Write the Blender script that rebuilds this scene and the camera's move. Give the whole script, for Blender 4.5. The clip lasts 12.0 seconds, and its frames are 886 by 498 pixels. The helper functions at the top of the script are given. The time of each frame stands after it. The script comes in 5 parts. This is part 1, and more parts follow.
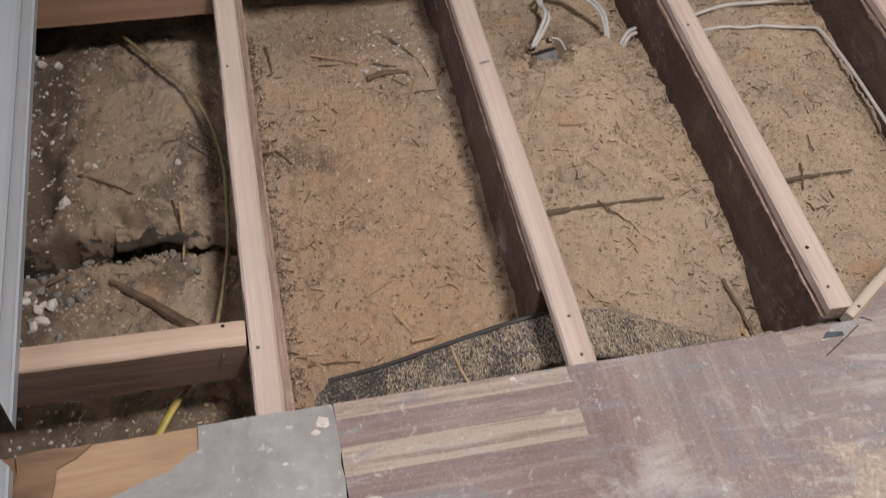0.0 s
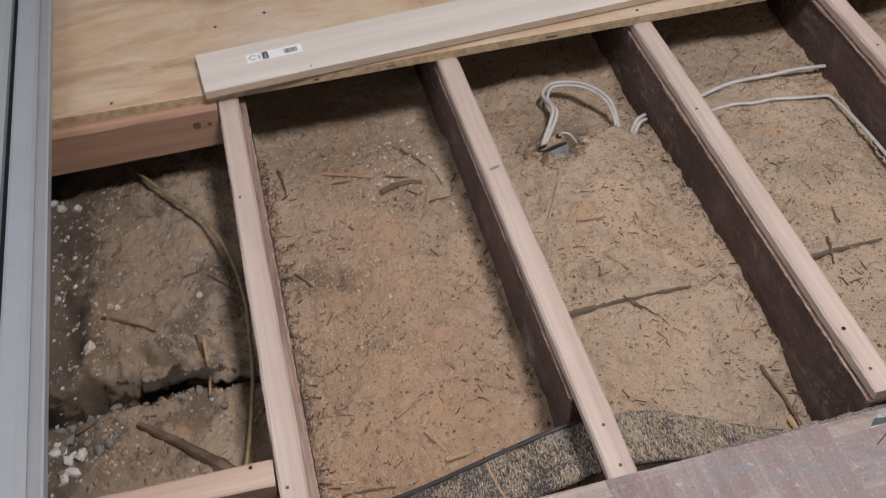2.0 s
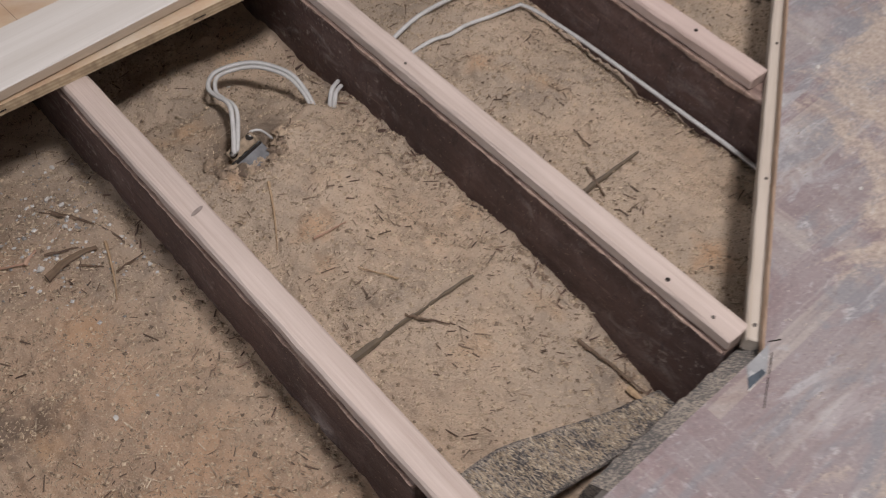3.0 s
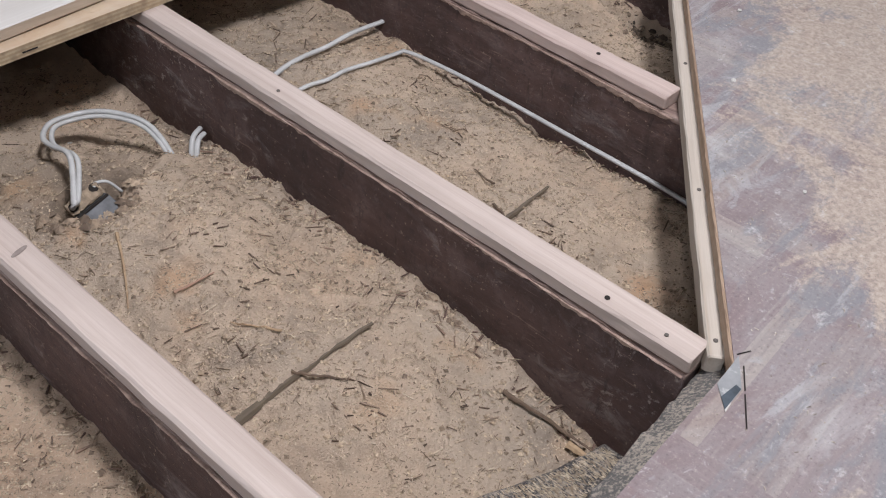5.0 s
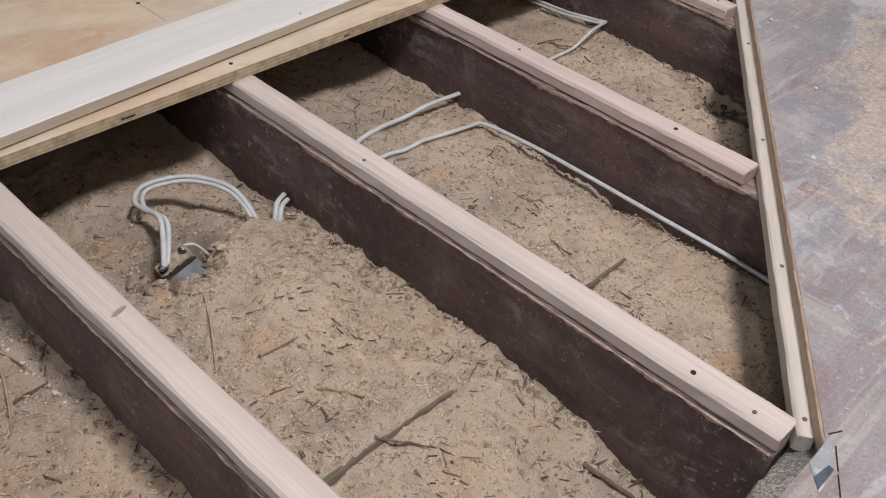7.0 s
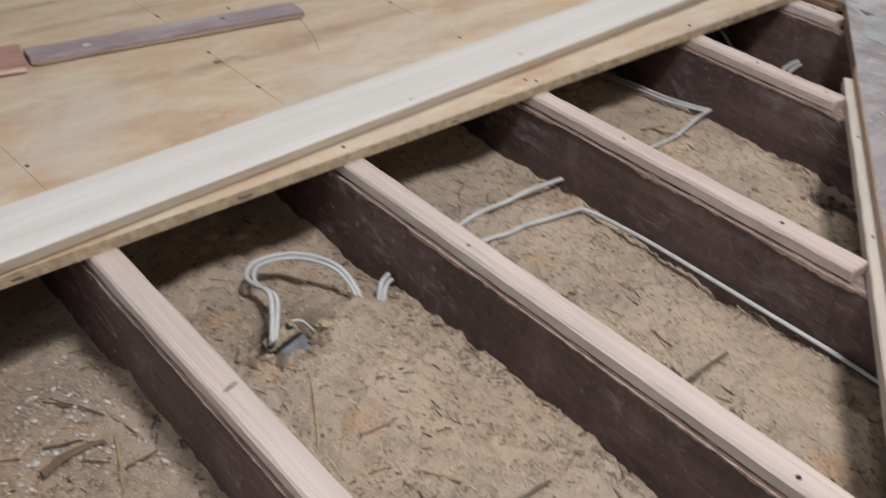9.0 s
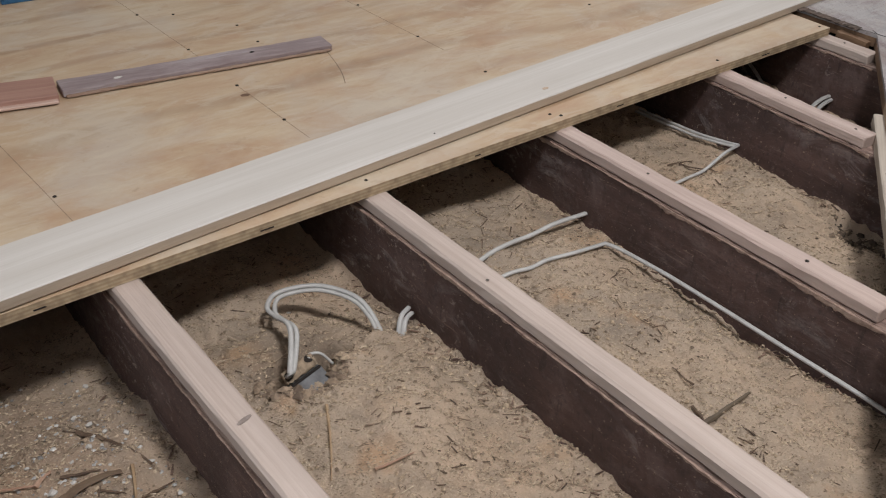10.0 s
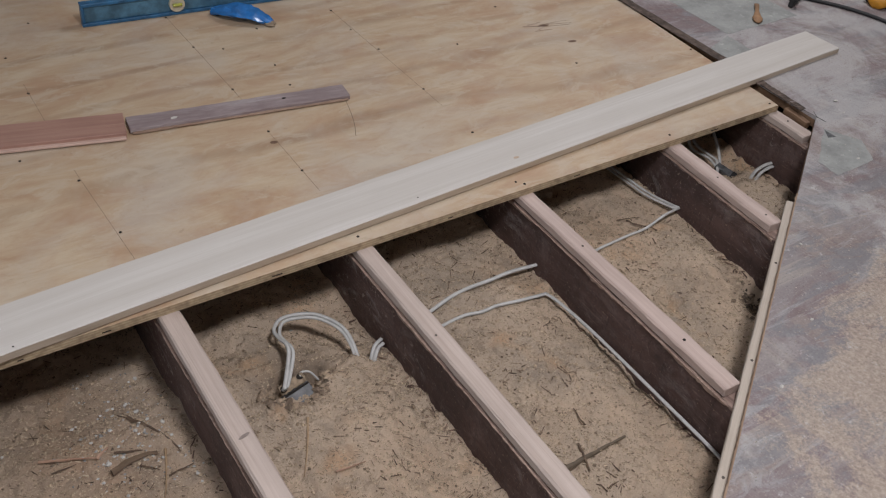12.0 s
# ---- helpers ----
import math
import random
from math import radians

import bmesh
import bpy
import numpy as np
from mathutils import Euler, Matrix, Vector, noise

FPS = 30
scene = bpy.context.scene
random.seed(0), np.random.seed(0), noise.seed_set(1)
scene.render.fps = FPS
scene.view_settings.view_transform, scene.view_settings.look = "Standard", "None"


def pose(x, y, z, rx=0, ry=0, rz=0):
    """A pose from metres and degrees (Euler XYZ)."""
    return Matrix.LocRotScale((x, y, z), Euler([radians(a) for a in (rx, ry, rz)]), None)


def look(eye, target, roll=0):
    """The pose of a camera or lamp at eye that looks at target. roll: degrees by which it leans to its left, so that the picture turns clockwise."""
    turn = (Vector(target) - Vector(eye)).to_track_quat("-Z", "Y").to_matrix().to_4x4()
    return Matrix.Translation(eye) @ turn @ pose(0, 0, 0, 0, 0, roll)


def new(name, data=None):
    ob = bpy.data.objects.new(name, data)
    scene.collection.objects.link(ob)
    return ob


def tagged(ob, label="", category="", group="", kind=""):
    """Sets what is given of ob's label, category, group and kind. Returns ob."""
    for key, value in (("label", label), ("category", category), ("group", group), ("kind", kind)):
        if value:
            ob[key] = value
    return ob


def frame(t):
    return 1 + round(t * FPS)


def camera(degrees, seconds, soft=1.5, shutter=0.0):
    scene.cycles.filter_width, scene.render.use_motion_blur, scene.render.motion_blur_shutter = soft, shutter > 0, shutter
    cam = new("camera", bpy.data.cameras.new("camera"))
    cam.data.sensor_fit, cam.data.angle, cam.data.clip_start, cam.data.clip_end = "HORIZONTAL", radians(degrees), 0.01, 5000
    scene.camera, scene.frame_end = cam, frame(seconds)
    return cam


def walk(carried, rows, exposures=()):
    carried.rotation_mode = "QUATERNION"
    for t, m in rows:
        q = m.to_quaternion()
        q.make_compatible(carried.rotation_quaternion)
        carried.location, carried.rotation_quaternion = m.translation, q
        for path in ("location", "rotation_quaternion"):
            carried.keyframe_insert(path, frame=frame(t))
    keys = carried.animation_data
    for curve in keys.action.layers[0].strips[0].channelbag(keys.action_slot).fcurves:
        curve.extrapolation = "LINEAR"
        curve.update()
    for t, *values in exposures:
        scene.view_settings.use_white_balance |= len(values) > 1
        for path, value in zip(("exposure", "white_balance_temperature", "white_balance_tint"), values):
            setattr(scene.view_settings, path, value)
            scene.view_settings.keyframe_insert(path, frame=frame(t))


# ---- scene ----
cam = camera(49.2, 12.0, soft=1.1, shutter=0.4)
PATH = [
    (0, (0.008, -1.879, 1.109), (0.368, -0.706, -0.469), 6.0),
    (0.5, (0.033, -1.859, 1.123), (0.366, -0.631, -0.421), 2.7),
    (1, (0.043, -1.845, 1.119), (0.353, -0.601, -0.416), 0.1),
    (1.5, (0.042, -1.843, 1.126), (0.351, -0.58, -0.394), -0.3),
    (2, (0.047, -1.831, 1.129), (0.357, -0.519, -0.348), -2.2),
    (2.2, (0.064, -1.822, 1.131), (0.406, -0.504, -0.333), -4.1),
    (2.3, (0.071, -1.793, 1.122), (0.497, -0.508, -0.354), -3.0),
    (2.4, (0.082, -1.763, 1.109), (0.588, -0.514, -0.372), -2.1),
    (2.5, (0.093, -1.721, 1.082), (0.688, -0.525, -0.404), -1.0),
    (2.6, (0.094, -1.661, 1.066), (0.778, -0.563, -0.456), 0.9),
    (2.7, (0.098, -1.605, 1.051), (0.846, -0.593, -0.504), 1.9),
    (2.8, (0.100, -1.556, 1.018), (0.896, -0.597, -0.552), 2.3),
    (3, (0.089, -1.465, 0.967), (0.952, -0.584, -0.607), 3.3),
    (3.2, (0.14, -1.45, 0.863), (1.01, -0.526, -0.683), 1.9),
    (3.5, (0.161, -1.445, 0.729), (1.137, -0.486, -0.73), 2.8),
    (5.5, (0.086, -1.427, 0.7), (1.305, -0.533, -0.608), 6.2),
    (6, (0.072, -1.413, 0.717), (1.316, -0.474, -0.536), 5.9),
    (6.5, (0.066, -1.4, 0.713), (1.27, -0.397, -0.529), 6.1),
    (8.5, (0.094, -1.437, 0.71), (1.293, -0.412, -0.52), 3.9),
    (8.8, (0.06, -1.404, 0.735), (1.239, -0.306, -0.45), 4.4),
    (9, (0.056, -1.397, 0.741), (1.167, -0.187, -0.4), 3.2),
    (9.5, (0.052, -1.393, 0.761), (1.134, -0.115, -0.333), 2.8),
    (10, (0.076, -1.407, 0.747), (1.151, -0.123, -0.347), 2.4),
    (10.5, (0.118, -1.427, 0.807), (1.155, -0.171, -0.353), 2.2),
    (10.7, (0.115, -1.429, 0.903), (1.113, -0.224, -0.343), 2.9),
    (11, (0.094, -1.469, 1.043), (1.046, -0.297, -0.268), 4.7),
    (11.5, (0.062, -1.572, 1.186), (1.003, -0.369, -0.104), 6.7),
    (12, (0.036, -1.625, 1.21), (0.989, -0.386, -0.039), 6.4),
]
walk(cam, [(t, look(eye, target, roll)) for t, eye, target, roll in PATH], [
    (0.0, -0.29, 7100, 12), (1.0, -0.31, 6850, 12), (2.0, -0.29, 6750, 12), (2.7, -0.36, 6800, 12), (3.5, -0.26, 6180, 11), (5.3, -0.02, 6100, 9), (6.6, -0.02, 6250, 9), (8.4, -0.03, 6250, 6),
    (9.5, -0.10, 6280, 6), (10.0, -0.31, 6500, 7), (10.5, -0.39, 6500, 8), (11.0, -0.40, 6400, 8), (12.0, -0.53, 6350, 9)])

# ---- light ----
world = bpy.data.worlds.new("sky")
scene.world = world
world.use_nodes = True
sky = world.node_tree.nodes.new("ShaderNodeTexSky")
sky.sky_type, sky.sun_disc = "NISHITA", False
sky.sun_elevation, sky.sun_rotation = radians(38), radians(200)
world.node_tree.links.new(sky.outputs[0], world.node_tree.nodes["Background"].inputs[0])
world.node_tree.nodes["Background"].inputs[1].default_value = 0.09
scene.view_settings.exposure = 0.0


def area_lamp(name, m, sx, sy, watts, color):
    data = bpy.data.lights.new(name, "AREA")
    data.shape, data.size, data.size_y, data.energy, data.color = "RECTANGLE", sx, sy, watts, color
    ob = new(name, data)
    ob.matrix_world = m
    return ob


ROOM = (-1.7, 4.0, -3.0, 3.0, 2.42)   # x0, x1, y0, y1, ceiling
area_lamp("unseen_ceiling_lamp", look((0.72, -1.55, 2.36), (0.72, -1.55, 0)), 0.40, 0.40, 66.5, (1.0, 0.955, 0.975))
# second lamp, unseen, added to brighten the far plywood and floor
area_lamp("unseen_ceiling_lamp", look((2.75, 0.75, 2.36), (2.75, 0.75, 0)), 0.40, 0.40, 40, (1.0, 0.955, 0.975))
# unseen daylight, taken from the sliding-door sill and raised for the west faces
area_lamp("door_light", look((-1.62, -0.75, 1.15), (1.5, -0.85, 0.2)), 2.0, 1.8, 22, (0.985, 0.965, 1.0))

# ---- node helpers ----


class Nodes:
    """A principled material and short ways to add nodes to it."""

    def __init__(self, name, rough=0.7, metal=0.0, src="Object", jitter=False):
        self.mat = bpy.data.materials.new(name)
        self.mat.use_nodes = True
        self.nt = self.mat.node_tree
        self.bsdf = self.nt.nodes["Principled BSDF"]
        self.bsdf.inputs["Roughness"].default_value = rough
        self.bsdf.inputs["Metallic"].default_value = metal
        self.vec = self.add("ShaderNodeTexCoord").outputs[src]
        if jitter:
            info = self.add("ShaderNodeObjectInfo")
            k = self.math("MULTIPLY", info.outputs["Random"], 37.0)
            v = self.add("ShaderNodeVectorMath")
            self.join(self.vec, v.inputs[0])
            self.join(k, v.inputs[1])
            self.vec = v.outputs[0]
            self.rand = info.outputs["Random"]

    def add(self, kind):
        return self.nt.nodes.new(kind)

    def join(self, a, b):
        if hasattr(a, "is_linked"):
            self.nt.links.new(a, b)
        else:
            b.default_value = (*a, 1) if isinstance(a, tuple) and len(a) == 3 and len(b.default_value) == 4 else a

    def math(self, op, a, b=0.0):
        n = self.add("ShaderNodeMath")
        n.operation = op
        self.join(a, n.inputs[0])
        self.join(b, n.inputs[1])
        return n.outputs[0]

    def map(self, scale=(1, 1, 1), rot=(0, 0, 0), vec=None):
        n = self.add("ShaderNodeMapping")
        self.join(vec or self.vec, n.inputs[0])
        n.inputs["Scale"].default_value, n.inputs["Rotation"].default_value = scale, rot
        return n.outputs[0]

    def noise(self, scale, detail=4.0, rough=0.55, dist=0.0, vec=None):
        n = self.add("ShaderNodeTexNoise")
        self.join(vec or self.vec, n.inputs["Vector"])
        for key, v in (("Scale", scale), ("Detail", detail), ("Roughness", rough), ("Distortion", dist)):
            n.inputs[key].default_value = v
        return n.outputs["Fac"]

    def wave(self, scale, dist, detail=3.0, dscale=1.0, vec=None, axis="Y"):
        n = self.add("ShaderNodeTexWave")
        n.bands_direction = axis
        self.join(vec or self.vec, n.inputs["Vector"])
        for key, v in (("Scale", scale), ("Distortion", dist), ("Detail", detail), ("Detail Scale", dscale)):
            n.inputs[key].default_value = v
        return n.outputs["Fac"]

    def ramp(self, fac, *stops):
        n = self.add("ShaderNodeValToRGB")
        self.join(fac, n.inputs[0])
        el = n.color_ramp.elements
        while len(el) < len(stops):
            el.new(0.5)
        for e, (p, c) in zip(el, stops):
            e.position, e.color = p, ((c, c, c, 1) if isinstance(c, (int, float)) else (*c, 1))
        return n.outputs[0]

    def mix(self, fac, a, b, mode="MIX"):
        n = self.add("ShaderNodeMix")
        n.data_type, n.blend_type = "RGBA", mode
        self.join(fac, n.inputs[0])
        self.join(a, n.inputs[6])
        self.join(b, n.inputs[7])
        return n.outputs[2]

    def bump(self, height, strength=0.4, distance=0.002, normal=None):
        n = self.add("ShaderNodeBump")
        n.inputs["Strength"].default_value, n.inputs["Distance"].default_value = strength, distance
        self.join(height, n.inputs["Height"])
        if normal:
            self.join(normal, n.inputs["Normal"])
        self.join(n.outputs[0], self.bsdf.inputs["Normal"])
        return n.outputs[0]

    def color(self, c):
        self.join(c, self.bsdf.inputs["Base Color"])
        return self.mat

    def island(self):
        return self.add("ShaderNodeNewGeometry").outputs["Random Per Island"]


def wood(name, light, mid, dark, along=2.0, across=55.0, rough=0.65, stain=0.25, ring=0.0, relief=0.35, tint=0.12):
    """Timber with its grain along local x."""
    n = Nodes(name, rough, jitter=True)
    g = n.noise(1.0, 5, 0.6, 0.6, n.map((along, across, across)))
    fine = n.noise(1.0, 3, 0.6, 0.0, n.map((along * 4, across * 6, across * 6)))
    c = n.ramp(g, (0.25, dark), (0.48, mid), (0.72, light))
    if ring:
        w = n.wave(ring, 5.0, 3, 1.2, n.map((0.9, 9, 9)))
        c = n.mix(n.math("MULTIPLY", n.ramp(w, (0.2, 0.0), (0.85, 1.0)), 0.45), c, dark)
    c = n.mix(n.ramp(fine, (0.35, 0.35), (0.6, 0.0)), c, dark)
    blot = n.noise(7.0, 4, 0.6)
    c = n.mix(n.math("MULTIPLY", n.ramp(blot, (0.45, 0.0), (0.75, 1.0)), stain), c, tuple(v * 0.6 for v in dark))
    c = n.mix(n.math("MULTIPLY", n.rand, tint), c, mid)
    n.bump(n.math("ADD", g, fine), relief, 0.0012)
    return n.color(c)


def plain(name, c, rough=0.6, metal=0.0, vary=0.15, scale=30.0, relief=0.1):
    n = Nodes(name, rough, metal, jitter=True)
    f = n.noise(scale, 4)
    big = n.noise(scale * 0.15, 3)
    d = tuple(v * (1 - 2 * vary) for v in c)
    out = n.mix(n.ramp(f, (0.35, 0.0), (0.7, 1.0)), d, c)
    out = n.mix(n.math("MULTIPLY", n.ramp(big, (0.4, 0.0), (0.7, 1.0)), vary), out, tuple(v * 0.5 for v in c))
    n.bump(f, relief, 0.001)
    return n.color(out)


def soil_material():
    n = Nodes("sandy_soil", 0.95)
    big, mid, fine, grit = n.noise(3.2, 5, 0.6), n.noise(13, 5, 0.62, 0.3), n.noise(70, 5, 0.65), n.noise(420, 4, 0.75)
    c = n.ramp(big, (0.3, (0.49, 0.405, 0.32)), (0.5, (0.62, 0.49, 0.368)), (0.68, (0.67, 0.495, 0.35)))
    sep = n.add("ShaderNodeSeparateXYZ")
    n.join(n.vec, sep.inputs[0])
    # redder, finer sand in the second bay
    red = n.math("ADD", n.math("ABSOLUTE", n.math("SUBTRACT", sep.outputs[0], 0.21)), n.math("MULTIPLY", big, 0.5))
    red = n.math("ADD", red, n.math("MULTIPLY", n.math("ADD", sep.outputs[1], 1.0), 0.35))
    c = n.mix(n.ramp(red, (0.30, 0.8), (0.62, 0.0)), c, (0.59, 0.37, 0.225))
    c = n.mix(n.ramp(mid, (0.44, 0.0), (0.70, 0.5)), c, (0.385, 0.315, 0.25))
    damp = n.noise(6.5, 5, 0.62, 0.6, n.map((1, 1, 1), (0, 0, 0.4)))
    c = n.mix(n.ramp(damp, (0.53, 0.0), (0.70, 0.55)), c, (0.27, 0.22, 0.175))
    c = n.mix(n.ramp(n.noise(9, 3, 0.5, 0.0, n.map((1, 1, 1), (0, 0, 1.1))), (0.60, 0.0), (0.74, 0.6)), c, (0.62, 0.40, 0.23))
    c = n.mix(n.ramp(fine, (0.58, 0.0), (0.76, 0.45)), c, (0.30, 0.24, 0.19))
    c = n.mix(n.ramp(grit, (0.24, 0.8), (0.40, 0.0)), c, (0.20, 0.15, 0.11))
    c = n.mix(n.ramp(grit, (0.55, 0.0), (0.70, 0.65)), c, (0.80, 0.69, 0.54))
    # grey back of second bay, part damp, part plywood shade put into the colour
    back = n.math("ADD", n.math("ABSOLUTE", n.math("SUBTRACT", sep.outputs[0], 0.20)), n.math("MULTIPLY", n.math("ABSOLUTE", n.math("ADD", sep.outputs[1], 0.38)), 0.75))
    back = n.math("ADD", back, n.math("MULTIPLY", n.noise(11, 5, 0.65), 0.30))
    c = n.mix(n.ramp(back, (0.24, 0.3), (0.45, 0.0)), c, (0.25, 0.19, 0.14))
    # darker ground in the hollow round the junction box
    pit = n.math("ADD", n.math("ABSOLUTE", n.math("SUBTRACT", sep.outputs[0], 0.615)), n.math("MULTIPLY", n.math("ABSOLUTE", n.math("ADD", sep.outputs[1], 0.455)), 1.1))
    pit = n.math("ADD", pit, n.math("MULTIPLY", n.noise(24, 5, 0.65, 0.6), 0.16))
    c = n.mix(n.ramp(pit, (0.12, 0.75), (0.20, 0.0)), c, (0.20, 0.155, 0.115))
    # dark blots along the second bay's joist
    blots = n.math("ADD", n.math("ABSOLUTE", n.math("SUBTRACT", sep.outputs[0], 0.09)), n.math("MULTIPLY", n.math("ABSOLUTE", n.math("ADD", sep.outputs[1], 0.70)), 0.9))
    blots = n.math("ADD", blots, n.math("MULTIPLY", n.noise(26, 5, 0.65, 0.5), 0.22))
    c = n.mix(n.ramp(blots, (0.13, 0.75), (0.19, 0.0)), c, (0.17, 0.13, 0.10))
    # damp, rubble-grey ground in the bay beside the door sill
    edge = n.math("ADD", sep.outputs[0], n.math("MULTIPLY", mid, 0.16))
    c = n.mix(n.ramp(n.math("ADD", edge, 0.5), (0.26, 0.85), (0.50, 0.0)), c, (0.24, 0.180, 0.125))
    dark_patch = n.math("SUBTRACT", n.noise(8.5, 6, 0.7, 0.6, n.map((1, 1, 1), (0, 0, 2.2))), n.math("MULTIPLY", n.math("MAXIMUM", n.math("ADD", sep.outputs[0], 0.04), 0.0), 6.0))
    # darker towards the sill, and south of the blocking in this bay
    side = n.math("MULTIPLY", n.math("MAXIMUM", n.math("SUBTRACT", -0.27, sep.outputs[0]), 0.0), 1.6)
    south = n.math("MULTIPLY", n.math("MAXIMUM", n.math("SUBTRACT", -1.13, sep.outputs[1]), 0.0), 4.0)
    south = n.math("MULTIPLY", south, n.ramp(n.math("ADD", sep.outputs[0], 0.5), (0.44, 1.0), (0.50, 0.0)))
    dark_patch = n.math("ADD", n.math("ADD", dark_patch, side), south)
    c = n.mix(n.ramp(dark_patch, (0.49, 0.0), (0.59, 0.72)), c, (0.115, 0.090, 0.070))
    # rusty orange stains in the sand
    for x, y, r, k in ((0.572, -0.707, 0.065, 0.55), (1.0, -0.597, 0.06, 0.65), (0.535, -0.545, 0.05, 0.6), (0.99, -1.105, 0.06, 0.7), (0.545, -0.76, 0.05, 0.5), (0.25, -0.62, 0.07, 0.5), (-0.17, -0.93, 0.06, 0.5)):
        d = n.math("ADD", n.math("ABSOLUTE", n.math("SUBTRACT", sep.outputs[0], x)), n.math("ABSOLUTE", n.math("SUBTRACT", sep.outputs[1], y)))
        d = n.math("ADD", n.math("DIVIDE", d, r * 2), n.math("MULTIPLY", damp, 1.2))
        c = n.mix(n.ramp(d, (0.62, k), (1.0, 0.0)), c, (0.62, 0.37, 0.20))
    # earth in the gully and hole beside it coloured near-black, for shade and damp
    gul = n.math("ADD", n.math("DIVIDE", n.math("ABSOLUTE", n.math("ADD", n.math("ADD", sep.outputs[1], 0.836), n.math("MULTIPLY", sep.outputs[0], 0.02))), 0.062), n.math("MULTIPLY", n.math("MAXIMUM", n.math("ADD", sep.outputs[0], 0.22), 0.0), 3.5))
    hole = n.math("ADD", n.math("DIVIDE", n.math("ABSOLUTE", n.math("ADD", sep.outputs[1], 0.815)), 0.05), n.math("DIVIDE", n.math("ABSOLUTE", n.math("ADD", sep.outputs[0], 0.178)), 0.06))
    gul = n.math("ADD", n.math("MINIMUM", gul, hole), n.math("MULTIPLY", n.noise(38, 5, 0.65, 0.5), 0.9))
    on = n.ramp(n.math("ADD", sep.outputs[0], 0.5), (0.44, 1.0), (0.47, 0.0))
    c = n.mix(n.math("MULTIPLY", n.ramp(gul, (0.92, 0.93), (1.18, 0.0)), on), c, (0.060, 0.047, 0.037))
    lumps = n.noise(34, 5, 0.6, 0.2)
    h = n.math("ADD", n.math("ADD", n.math("MULTIPLY", fine, 1.2), n.math("MULTIPLY", grit, 1.5)), n.math("MULTIPLY", lumps, 0.7))
    n.bump(h, 0.75, 0.0060)
    return n.color(c)


def joist_material():
    n = Nodes("dark_stained_joist", 0.75, jitter=True)
    g = n.noise(1.0, 5, 0.6, 0.5, n.map((3, 40, 40)))
    m = n.noise(6.0, 5, 0.65)
    c = n.ramp(g, (0.3, (0.070, 0.040, 0.034)), (0.7, (0.128, 0.077, 0.066)))
    c = n.mix(n.ramp(m, (0.35, 0.7), (0.58, 0.0)), c, (0.040, 0.025, 0.023))
    cloud = n.noise(13.0, 6, 0.68, 0.4)
    c = n.mix(n.ramp(cloud, (0.51, 0.0), (0.64, 0.5)), c, (0.175, 0.124, 0.113))
    scuff = n.noise(1.0, 7, 0.74, 1.2, n.map((9, 17, 17)))
    bloom = n.ramp(n.noise(3.5, 4, 0.6), (0.48, 0.12), (0.62, 1.0))
    c = n.mix(n.math("MULTIPLY", n.ramp(scuff, (0.54, 0.0), (0.66, 0.75)), bloom), c, (0.37, 0.335, 0.325))
    # sharp flecks of lost stain, drips and scratches along the grain
    fleck = n.noise(60, 6, 0.75, 0.6)
    c = n.mix(n.math("MULTIPLY", n.ramp(fleck, (0.58, 0.0), (0.64, 0.8)), bloom), c, (0.43, 0.37, 0.33))
    scratch = n.noise(1.0, 4, 0.65, 0.2, n.map((14, 210, 210)))
    c = n.mix(n.ramp(scratch, (0.63, 0.0), (0.70, 0.45)), c, (0.30, 0.215, 0.175))
    drip = n.noise(1.0, 5, 0.7, 0.5, n.map((70, 70, 14)))
    c = n.mix(n.ramp(drip, (0.60, 0.0), (0.68, 0.55)), c, (0.030, 0.020, 0.020))
    c = n.mix(n.ramp(n.noise(85, 5, 0.7), (0.54, 0.0), (0.68, 0.65)), c, (0.050, 0.033, 0.033))
    c = n.mix(n.ramp(n.noise(190, 3, 0.6), (0.65, 0.0), (0.70, 0.6)), c, (0.38, 0.29, 0.21))
    n.bump(n.math("ADD", n.math("ADD", g, scuff), n.math("MULTIPLY", fleck, 0.6)), 0.7, 0.0025)
    return n.color(c)


